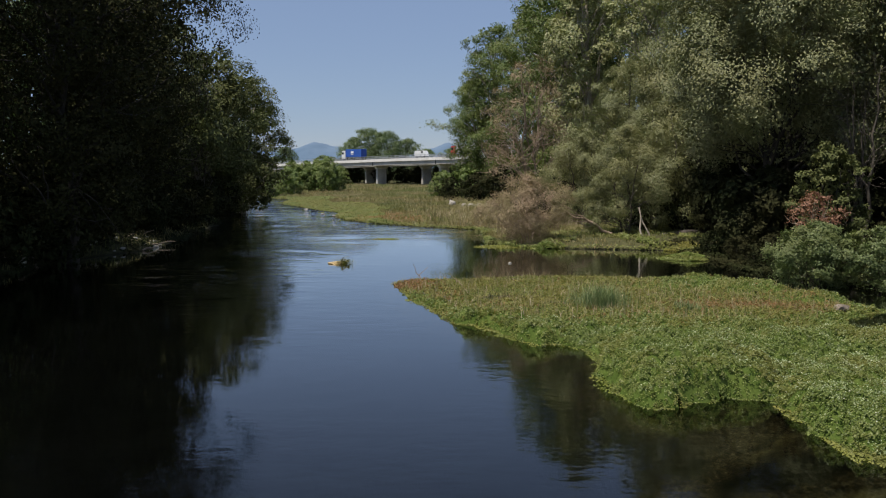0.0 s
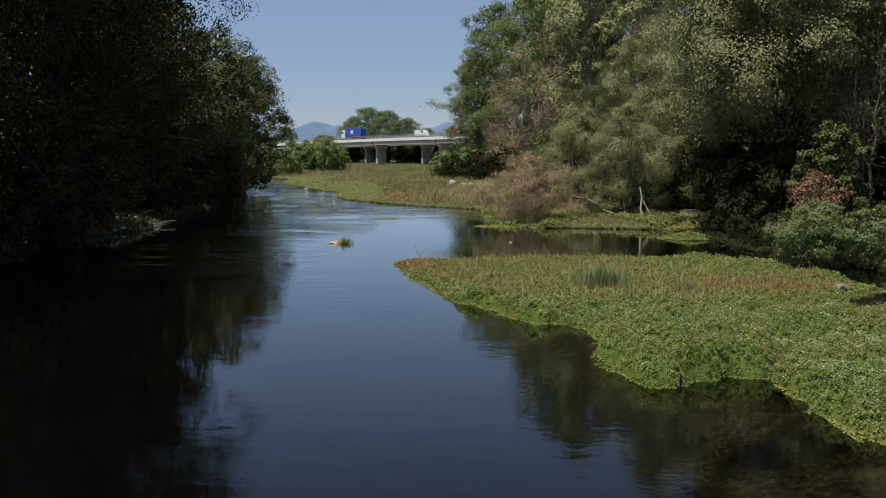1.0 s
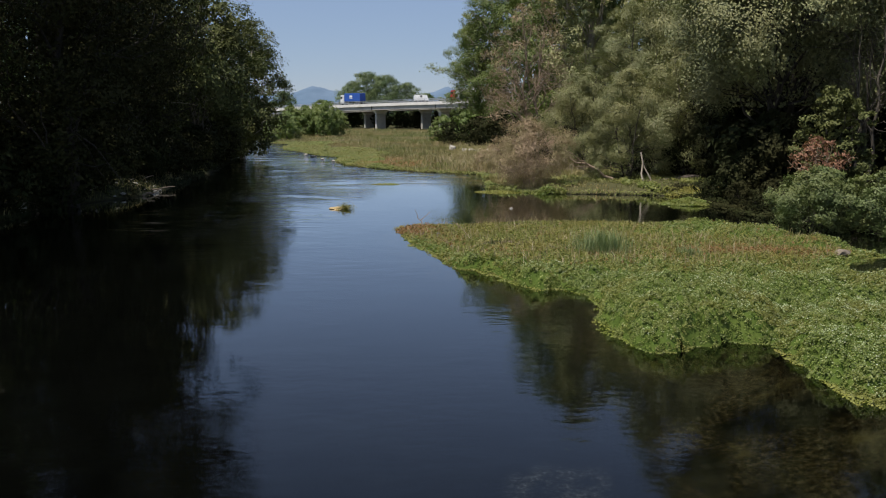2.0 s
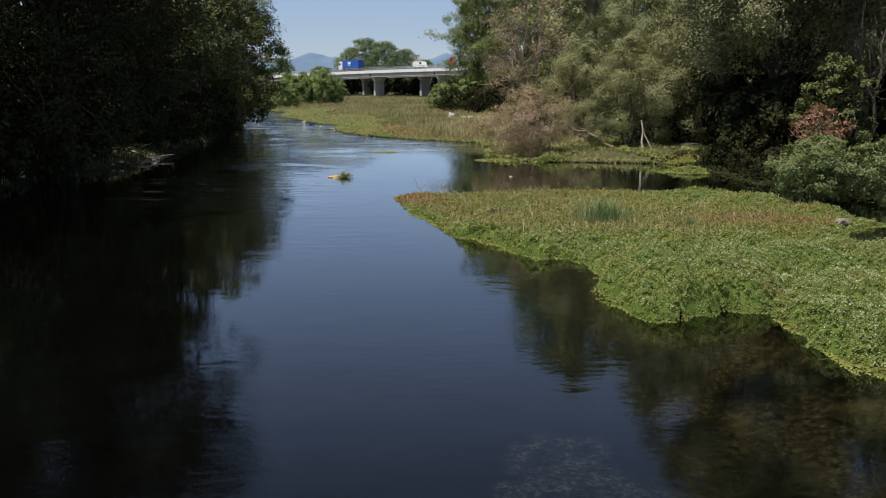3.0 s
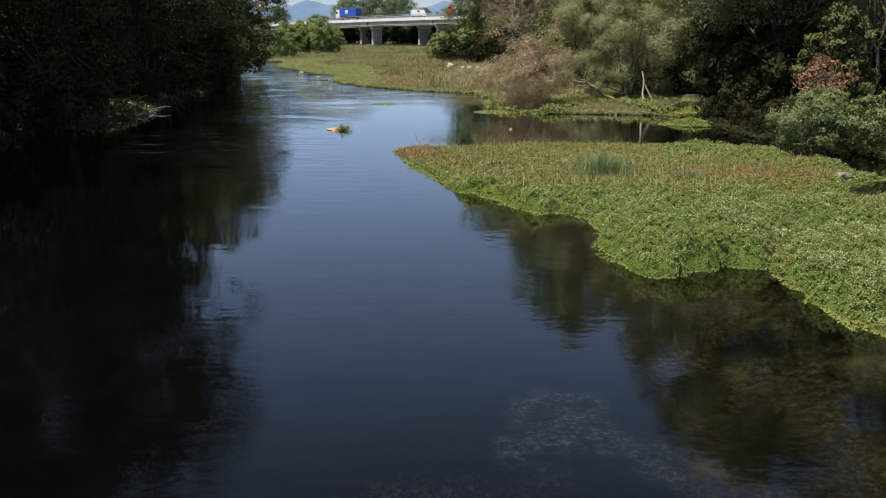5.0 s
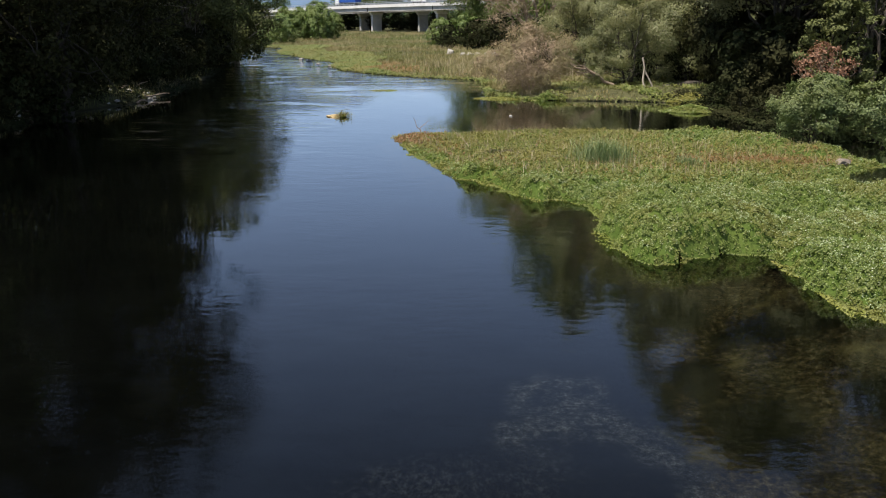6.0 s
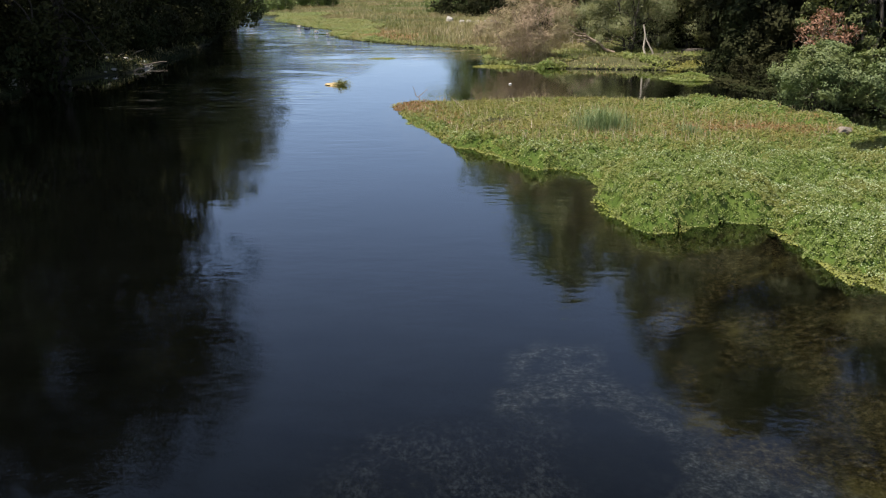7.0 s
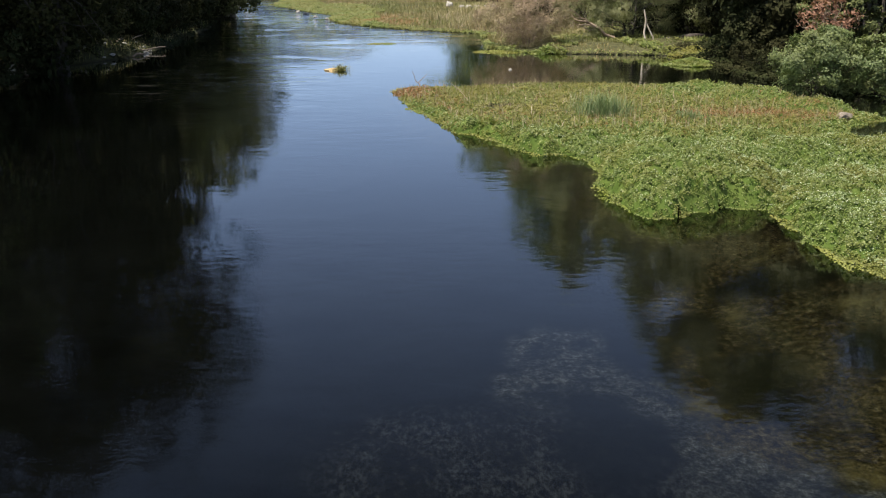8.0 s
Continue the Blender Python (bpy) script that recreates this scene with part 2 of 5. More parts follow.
        l.new(noise_node(n, l, 1.7, 7, 0.75, None, 3.0 + len(key)).outputs["Fac"], torn.inputs["Fac"])
        bed = mix(n, l, bed, tint, at2.outputs["Fac"] if key == "clump" else mix(n, l, (0, 0, 0), at2.outputs["Fac"], torn.outputs["Color"]))
    soil = noise_node(n, l, 1.2, 6, 0.7)
    sr = ramp(n, [(0.3, (0.035, 0.034, 0.018)), (0.55, (0.070, 0.070, 0.030)), (0.78, (0.13, 0.115, 0.065))])
    l.new(soil.outputs["Fac"], sr.inputs["Fac"])
    sep = n.new("ShaderNodeSeparateXYZ")
    l.new(n.new("ShaderNodeNewGeometry").outputs["Position"], sep.inputs[0])
    hr = n.new("ShaderNodeMapRange")
    hr.inputs["From Min"].default_value, hr.inputs["From Max"].default_value = -0.05, 0.15
    l.new(sep.outputs["Z"], hr.inputs["Value"])
    l.new(mix(n, l, bed, sr.outputs["Color"], hr.outputs["Result"]), b.inputs["Base Color"])
    bump(n, l, peb.outputs["Fac"], b, 0.7, 0.08)
    return m


def water_material():
    """Clear, slightly brown water: what it does not mirror it lets through; ripples in two sizes, rough over the rapids."""
    m, n, l, b = material("river_water")
    n.remove(b)
    clear = n.new("ShaderNodeBsdfTransparent")
    clear.inputs["Color"].default_value = (0.28, 0.305, 0.30, 1)
    gloss = n.new("ShaderNodeBsdfGlossy")
    gloss.inputs["Roughness"].default_value = 0.02
    gloss.inputs["Color"].default_value = (0.955, 0.965, 0.965, 1)
    fres = n.new("ShaderNodeFresnel")
    fres.inputs["IOR"].default_value = 1.335
    small = noise_node(n, l, 2.6, 3, 0.55, (1.0, 1.6, 1))
    large = noise_node(n, l, 0.8, 2, 0.5, (0.8, 1.6, 1), 4.0)
    calm = noise_node(n, l, 0.07, 3, 0.6, None, 9.0)
    cr = ramp(n, [(0.38, (0.2, 0.2, 0.2)), (0.62, (1, 1, 1))])
    l.new(calm.outputs["Fac"], cr.inputs["Fac"])
    sep = n.new("ShaderNodeSeparateXYZ")
    l.new(n.new("ShaderNodeNewGeometry").outputs["Position"], sep.inputs[0])
    def span(sock, f0, f1, t0, t1):
        r = n.new("ShaderNodeMapRange")
        for key, val in (("From Min", f0), ("From Max", f1), ("To Min", t0), ("To Max", t1)):
            r.inputs[key].default_value = val
        l.new(sock, r.inputs["Value"])
        return r.outputs["Result"]

    def calc(op, p, q):
        m2 = n.new("ShaderNodeMath")
        m2.operation = op
        for k, val in enumerate((p, q)):
            if isinstance(val, float):
                m2.inputs[k].default_value = val
            else:
                l.new(val, m2.inputs[k])
        return m2.outputs[0]

    # the current runs off the shaded bank, and the rapids lie upstream
    current = calc("MULTIPLY", calc("MULTIPLY", span(sep.outputs["X"], -5, -12, 0.0, 1.8), span(sep.outputs["X"], -19, -14, 0.0, 1.0)), span(sep.outputs["Y"], 32, 58, 0.0, 1.0))
    rapids = span(sep.outputs["Y"], 70, 120, 0.0, 5.0)
    riffle = ramp(n, [(0.44, (0.12, 0.12, 0.12)), (0.56, (1.6, 1.6, 1.6))])
    l.new(noise_node(n, l, 0.24, 3, 0.6, (0.55, 1.3, 1), 31.0).outputs["Fac"], riffle.inputs["Fac"])
    rough = calc("ADD", calc("MULTIPLY", calc("ADD", current, rapids), riffle.outputs["Color"]), 0.20)
    add = n.new("ShaderNodeMath")
    add.operation = "MULTIPLY_ADD"
    l.new(large.outputs["Fac"], add.inputs[0])
    add.inputs[1].default_value = 2.0
    l.new(small.outputs["Fac"], add.inputs[2])
    amp = n.new("ShaderNodeMath")
    amp.operation = "MULTIPLY"
    l.new(cr.outputs["Color"], amp.inputs[0])
    l.new(rough, amp.inputs[1])
    h = n.new("ShaderNodeMath")
    h.operation = "MULTIPLY"
    l.new(add.outputs[0], h.inputs[0])
    l.new(amp.outputs[0], h.inputs[1])
    bp = bump(n, l, h.outputs[0], gloss, 1.0, 0.025)
    l.new(bp.outputs["Normal"], fres.inputs["Normal"])
    ms = n.new("ShaderNodeMixShader")
    l.new(calc("MAXIMUM", calc("MINIMUM", calc("ADD", calc("MULTIPLY", fres.outputs["Fac"], 1.72), -0.05), 1.0), 0.012), ms.inputs["Fac"])
    l.new(clear.outputs["BSDF"], ms.inputs[1])
    l.new(gloss.outputs["BSDF"], ms.inputs[2])
    l.new(ms.outputs["Shader"], n["Material Output"].inputs["Surface"])
    return m


GROUND, WATER = ground_material(), water_material()


# ---------------------------------------------------------------- mesh helpers
def lattice(seed):
    return np.random.default_rng(seed).random((64, 64))


LAT = [lattice(k) for k in range(4)]


def val2(x, y, k=0):
    """Smooth value noise of the plan, 0 to 1, one cell a metre."""
    x, y = np.asarray(x, float), np.asarray(y, float)
    i, j = np.floor(x).astype(int), np.floor(y).astype(int)
    u, v = x - i, y - j
    u, v = u * u * (3 - 2 * u), v * v * (3 - 2 * v)
    g = LAT[k]
    a, b, c, d = g[i % 64, j % 64], g[(i + 1) % 64, j % 64], g[i % 64, (j + 1) % 64], g[(i + 1) % 64, (j + 1) % 64]
    return (a * (1 - u) + b * u) * (1 - v) + (c * (1 - u) + d * u) * v


def fbm(x, y, k=0):
    return 0.55 * val2(x, y, k) + 0.3 * val2(x * 2.1 + 7, y * 2.1 + 3, (k + 1) % 4) + 0.15 * val2(x * 4.3 + 1, y * 4.3 + 5, (k + 2) % 4)


def mesh_of(name, verts, faces, mat, smooth=False):
    """A mesh from arrays: faces all of one number of corners."""
    verts, faces = np.asarray(verts, np.float32), np.asarray(faces, np.int32)
    me = bpy.data.meshes.new(name)
    me.vertices.add(len(verts))
    me.vertices.foreach_set("co", verts.ravel())
    me.loops.add(faces.size)
    me.loops.foreach_set("vertex_index", faces.ravel())
    me.polygons.add(len(faces))
    k = faces.shape[1]
    me.polygons.foreach_set("loop_start", np.arange(len(faces), dtype=np.int32) * k)
    me.polygons.foreach_set("loop_total", np.full(len(faces), k, np.int32))
    me.polygons.foreach_set("use_smooth", np.full(len(faces), smooth))
    me.materials.append(mat)
    me.update(calc_edges=True)
    return me


def part(name, data, mat, parent, label=""):
    """A bmesh or a mesh as one object under a thing or a part."""
    if isinstance(data, bmesh.types.BMesh):
        me = bpy.data.meshes.new(name)
        data.to_mesh(me)
        data.free()
        me.materials.append(mat)
    else:
        me = data
    ob = new(name, me)
    ob.parent = parent
    return tagged(ob, label)


def thing(name, label, category, group="", kind="", at=None):
    ob = new(name)
    ob.empty_display_size = 0.2
    if at is not None:
        ob.matrix_basis = at
    return tagged(ob, label, category, group, kind)


def unit(v):
    return v / np.maximum(np.linalg.norm(v, axis=-1, keepdims=True), 1e-9)


def leaf_arrays(c, nrm, length, width, rng, hang=0.0, fold=0.15):
    """Folded diamond leaves at the places c that face along nrm."""
    k = len(c)
    nrm = unit(unit(nrm) + rng.normal(0, 0.32, (k, 3)))
    a = rng.normal(0, 1, (k, 3))
    a[:, 2] -= hang
    a = unit(a - (a * nrm).sum(1, keepdims=True) * nrm)
    s = np.cross(nrm, a)
    ln = (length * rng.uniform(0.65, 1.3, k))[:, None]
    wd = (width * rng.uniform(0.7, 1.25, k))[:, None]
    v = np.stack([c - a * ln / 2, c + s * wd / 2 + nrm * wd * fold, c + a * ln / 2, c - s * wd / 2 + nrm * wd * fold], 1)
    return v.reshape(-1, 3), np.arange(4 * k).reshape(-1, 4)


def blade_arrays(base, height, width, rng, lean=0.25):
    """Grass blades: a bent triangle strip of two pieces each."""
    k = len(base)
    ang = rng.uniform(0, 2 * math.pi, k)
    s = np.stack([np.cos(ang), np.sin(ang), 0 * ang], 1)
    out = np.stack([-np.sin(ang), np.cos(ang), 0 * ang], 1) * rng.normal(0, lean, k)[:, None]
    h = (height * rng.uniform(0.5, 1.25, k))[:, None]
    w = (width * rng.uniform(0.7, 1.3, k))[:, None]
    up = np.array([0, 0, 1.0])
    mid = base + up * h * 0.55 + out * h * 0.3
    tip = base + up * h + out * h
    v = np.stack([base - s * w / 2, base + s * w / 2, mid + s * w * 0.4, tip, mid - s * w * 0.4], 1).reshape(-1, 3)
    o = (np.arange(k) * 5)[:, None]
    return v, np.concatenate([o + [0, 1, 2], o + [0, 2, 4], o + [4, 2, 3]])


def tube_arrays(points, radii, sides=6, start=0):
    """A tapered tube along a line of points."""
    pts, rad = np.asarray(points, float), np.asarray(radii, float)
    way = unit(np.gradient(pts, axis=0))
    ref = np.where(np.abs(way[:, 2:3]) > 0.9, [[1.0, 0, 0]], [[0, 0, 1.0]])
    a = unit(np.cross(way, ref))
    b = np.cross(way, a)
    th = np.arange(sides) * 2 * math.pi / sides
    v = pts[:, None] + rad[:, None, None] * (np.cos(th)[None, :, None] * a[:, None] + np.sin(th)[None, :, None] * b[:, None])
    f = [(start + i * sides + j, start + i * sides + (j + 1) % sides, start + (i + 1) * sides + (j + 1) % sides, start + (i + 1) * sides + j)
         for i in range(len(pts) - 1) for j in range(sides)]
    return v.reshape(-1, 3), f


def tubes_mesh(name, lines, mat):
    vs, fs, n = [], [], 0
    for pts, rad, sides in lines:
        v, f = tube_arrays(pts, rad, sides, n)
        vs.append(v)
        fs += f
        n += len(v)
    return mesh_of(name, np.concatenate(vs), fs, mat, True)


def wander(a, b, rng, n=6, wob=0.08, sag=0.0):
    """A crooked line from a to b."""
    a, b = np.asarray(a, float), np.asarray(b, float)
    t = np.linspace(0, 1, n)[:, None]
    ln = np.linalg.norm(b - a)
    w = rng.normal(0, wob * ln, (n, 3)) * np.sin(np.pi * t)
    p = a + (b - a) * t + w
    p[:, 2] += sag * ln * np.sin(np.pi * t[:, 0])
    return p


def box(bm, size, at, turn=None):
    m = Matrix.Translation(at) @ (turn or Matrix()) @ Matrix.Diagonal((*size, 1))
    return bmesh.ops.create_cube(bm, size=1, matrix=m)["verts"]


# ---------------------------------------------------------------- ground, water, distance
LEFT_Y, LEFT_X = [-80, 30, 47, 56, 62, 75, 90, 120, 151, 182, 220, 260, 320, 600], [-27, -26, -25, -24.7, -22.3, -22.9, -24.5, -29.5, -34, -42, -60, -90, -150, -500]
RIGHT_Y = [-80, 10, 36, 44, 48, 53, 59, 62, 63.5, 65, 69, 75, 81, 84, 88, 92.5, 99, 106, 117, 122, 131, 146, 160, 168, 175, 220, 260, 320, 600]
RIGHT_X = [26, 26, 24, 20.5, 18.8, 18.0, 18.6, 17.0, 9.0, 5.0, 3.4, 3.8, 4.6, 3.6, -2.4, -6.5, -10.8, -13.2, -13.9, -17.2, -21.1, -27.5, -29.0, -30.0, -35, -53, -82, -140, -490]


BED = [(-2.7, 44.5), (-1.5, 38.3), (-0.6, 35.8), (0.4, 32.5), (1.4, 31.6), (2.3, 29.5), (3.4, 28.3), (4.2, 28.5), (4.9, 26.7), (4.4, 23.1), (4.6, 21.7), (5.1, 20.7),
       (5.8, 20.5), (6.6, 21.1), (7.5, 21.5), (8.4, 21.2), (8.4, 18.8), (8.6, 17.4), (9.0, 16.5), (9.7, 14.4), (12, 11), (25, 11), (26, 27.5), (18, 28.9), (15.3, 31),
       (15.9, 33.2), (18.9, 35.2), (18.5, 39.5), (16.5, 42.8), (13.4, 46.6), (10.1, 46.4), (7.1, 47.4), (2.4, 46.4), (0.5, 45.6), (-1.4, 45.8)]


def inside_distance(x, y, poly):
    """Metres from the outline, positive inside."""
    p = np.asarray(poly, float)
    q = np.roll(p, -1, 0)
    best, wind = np.full(np.shape(x), 1e9), np.zeros(np.shape(x), bool)
    for (ax, ay), (bx, by) in zip(p, q):
        dx, dy = bx - ax, by - ay
        t = np.clip(((x - ax) * dx + (y - ay) * dy) / (dx * dx + dy * dy), 0, 1)
        best = np.minimum(best, np.hypot(x - ax - t * dx, y - ay - t * dy))
        wind ^= ((ay > y) != (by > y)) & (x < (bx - ax) * (y - ay) / (by - ay + 1e-12) + ax)
    return np.where(wind, best, -best)


def shore_left(y):
    return np.interp(y, LEFT_Y, LEFT_X) + 0.7 * (fbm(np.asarray(y) * 0.35, 3.3, 0) - 0.5)


def shore_right(y):
    return np.interp(y, RIGHT_Y, RIGHT_X) + 0.9 * (fbm(np.asarray(y) * 0.45, 8.7, 1) - 0.5)


def smooth01(t):
    t = np.clip(t, 0, 1)
    return t * t * (3 - 2 * t)


def ground_z(x, y):
    x, y = np.asarray(x, float), np.asarray(y, float)
    dl, dr = x - shore_left(y), shore_right(y) - x
    inside = np.minimum(dl, dr)
    deep = 0.95 * smooth01(dl / 9) * smooth01(dr / 16) * (0.75 + 0.5 * fbm(x * 0.15, y * 0.12, 2)) + 0.28 * smooth01(inside / 1.5) * (0.6 + 0.8 * fbm(x * 0.7, y * 0.7, 3))
    left = 1.6 * (1 - np.exp(np.minimum(dl, 0) / 3.5)) + 0.25 * (fbm(x * 0.5, y * 0.5, 1) - 0.5) * smooth01(-dl / 2)
    right = 0.55 * (1 - np.exp(np.minimum(dr, 0) / 4.0)) + 0.5 * smooth01(-dr / 40) + 0.3 * (fbm(x * 0.35, y * 0.35, 1) - 0.5) * smooth01(-dr / 3)
    sd = inside_distance(x, y, BED)
    deep = deep * smooth01((0.9 - sd) / 5.0) + 0.10 * smooth01((4.0 + sd) / 3.0)
    return np.where(inside > 0, -deep, np.where(dl < 0, left, right))


def grid_sheet(xs, ys, zf):
    X, Y = np.meshgrid(xs, ys)
    v = np.stack([X.ravel(), Y.ravel(), zf(X, Y).ravel()], 1)
    w = len(xs)
    i = (np.arange(len(ys) - 1)[:, None] * w + np.arange(w - 1)[None]).ravel()
    return v, np.stack([i, i + 1, i + w + 1, i + w], 1)


gx = np.concatenate([-np.geomspace(4500, 62, 26), np.arange(-60, -7, 0.6), np.arange(-7, 12, 0.22), np.arange(12, 45, 0.6), np.geomspace(46, 4500, 26)])
gy = np.concatenate([-np.geomspace(3000, 45, 14), np.arange(-40, 8, 3.0), np.arange(8, 24, 0.22), np.arange(24, 110, 0.65), np.arange(110, 200, 1.6), np.geomspace(202, 4800, 40)])
v, f = grid_sheet(gx, gy, ground_z)
gm = mesh_of("ground", v, f, GROUND, True)
off = inside_distance(v[:, 0], v[:, 1], BED)
wob_x = v[:, 0] / 1.06 + 0.9 * (fbm(v[:, 0] * 1.1, v[:, 1] * 1.1, 1) - 0.5)
wob_y = v[:, 1] / 1.06 + 0.9 * (fbm(v[:, 0] * 1.1 + 9, v[:, 1] * 1.1, 2) - 0.5)
SHOAL = [(1.2, 15.2), (1.9, 15.7), (2.9, 15.7), (3.0, 14.4), (3.15, 13.6), (3.7, 13.0), (3.9, 11.6), (4.3, 11.0), (5.0, 10.5), (6.1, 10.3), (7.5, 8.0), (3.3, 8.0), (3.55, 10.2), (3.35, 11.3), (3.1, 12.4),
         (2.5, 13.0), (1.8, 13.0), (1.45, 12.1), (1.2, 12.6), (0.85, 13.0)]


def blob(x0, y0, rx, ry):
    """1 at the middle of a soft-edged patch of the bed, 0 outside."""
    return smooth01((1.15 - np.hypot((wob_x - x0) / rx, (wob_y - y0) / ry)) / 0.45)


gold_side = smooth01((wob_x - np.interp(v[:, 1], [8, 10.6, 11.3, 11.9, 14.2, 19.6, 24], [8.0, 5.8, 4.3, 3.45, 3.8, 4.1, 4.6])) / 0.7)
for key, mask in (("weedy", smooth01((13.0 - wob_y) / 1.6) * smooth01((wob_x + 2.6) / 1.5) * (1 - 0.75 * blob(2.5, 11.2, 1.0, 1.9))),
                  ("shallow", np.maximum(gold_side * smooth01((24 - v[:, 1]) / 4), smooth01((off + 1.6) / 1.5))),
                  ("shoal", 0.9 * smooth01((inside_distance(wob_x, wob_y, SHOAL) + 0.25) / 0.5)),
                  ("clump", 0.9 * np.maximum.reduce([blob(5.4, 13.0, 0.95, 1.3), blob(4.9, 15.2, 0.6, 1.2), blob(6.8, 16.6, 1.3, 0.7), blob(7.6, 13.6, 0.7, 0.8), blob(5.1, 17.9, 0.9, 0.9), blob(8.6, 11.6, 1.0, 0.6)])),
                  ("alga", 0.85 * np.maximum.reduce([blob(5.7, 15.5, 0.5, 0.35), blob(6.1, 10.5, 0.4, 0.25), blob(4.2, 12.4, 0.35, 0.3), blob(7.2, 17.8, 0.7, 0.25), blob(8.0, 15.2, 0.5, 0.3)]))):
    gm.attributes.new(key, "FLOAT", "POINT").data.foreach_set("value", mask.astype(np.float32))
tagged(new("ground", gm), "river bed of brown gravel and weed between earthy grassy banks", "ground", kind="structure")

wy = np.concatenate([np.arange(-80, 200, 2.5), np.arange(200, 330, 8)])
wu = np.linspace(0, 1, 12)
wl, wr_ = np.interp(wy, LEFT_Y, LEFT_X) - 1.5, np.interp(wy, RIGHT_Y, RIGHT_X) + 1.5
v = np.stack([(wl[:, None] + (wr_ - wl)[:, None] * wu).ravel(), np.repeat(wy, 12), np.zeros(12 * len(wy))], 1)
i = (np.arange(len(wy) - 1)[:, None] * 12 + np.arange(11)[None]).ravel()
tagged(new("water", mesh_of("water", v, np.stack([i, i + 1, i + 13, i + 12], 1), WATER, True)), "calm clear river water with fine ripples mirroring trees and sky", "water", kind="structure")


def far_hills():
    m, n, l, b = material("hazy_hill", 1.0)
    # Distance haze is put into the blue base colour and a faint glow.
    r = ramp(n, [(0.35, (0.062, 0.102, 0.155)), (0.65, (0.09, 0.135, 0.195))])
    l.new(noise_node(n, l, 0.006, 5).outputs["Fac"], r.inputs["Fac"])
    l.new(r.outputs["Color"], b.inputs["Base Color"])
    l.new(r.outputs["Color"], b.inputs["Emission Color"])
    b.inputs["Emission Strength"].default_value = 0.22
    xs = np.linspace(-2600, 2200, 240)
    u = np.linspace(0, 1, 14)
    peak = lambda c, w, h: h * np.exp(-np.abs((xs - c) / w) ** 1.25)
    top = 70 + peak(-690, 150, 66) + peak(-480, 140, 45) + peak(30, 130, 85) + peak(-1300, 350, 90) + peak(900, 400, 80) + 22 * (fbm(xs * 0.012, 2.2, 1) - 0.5) + 12 * (fbm(xs * 0.04, 5.2, 2) - 0.5)
    X = np.repeat(xs[:, None], 14, 1)
    Y = 4100 + 500 * u[None] + 0 * X
    Z = top[:, None] * np.sin(u[None] * math.pi / 2) * (0.8 + 0.4 * fbm(X * 0.01, Y * 0.01, 2) * (1 - u[None]) + 0.2 * u[None]) - 4
    v = np.stack([X.ravel(), Y.ravel(), Z.ravel()], 1)
    i = (np.arange(239)[:, None] * 14 + np.arange(13)[None]).ravel()
    tagged(new("backdrop", mesh_of("backdrop", v, np.stack([i, i + 14, i + 15, i + 1], 1), m, True)), "low blue wooded hills on the hazy horizon", "hills", kind="structure")


far_hills()


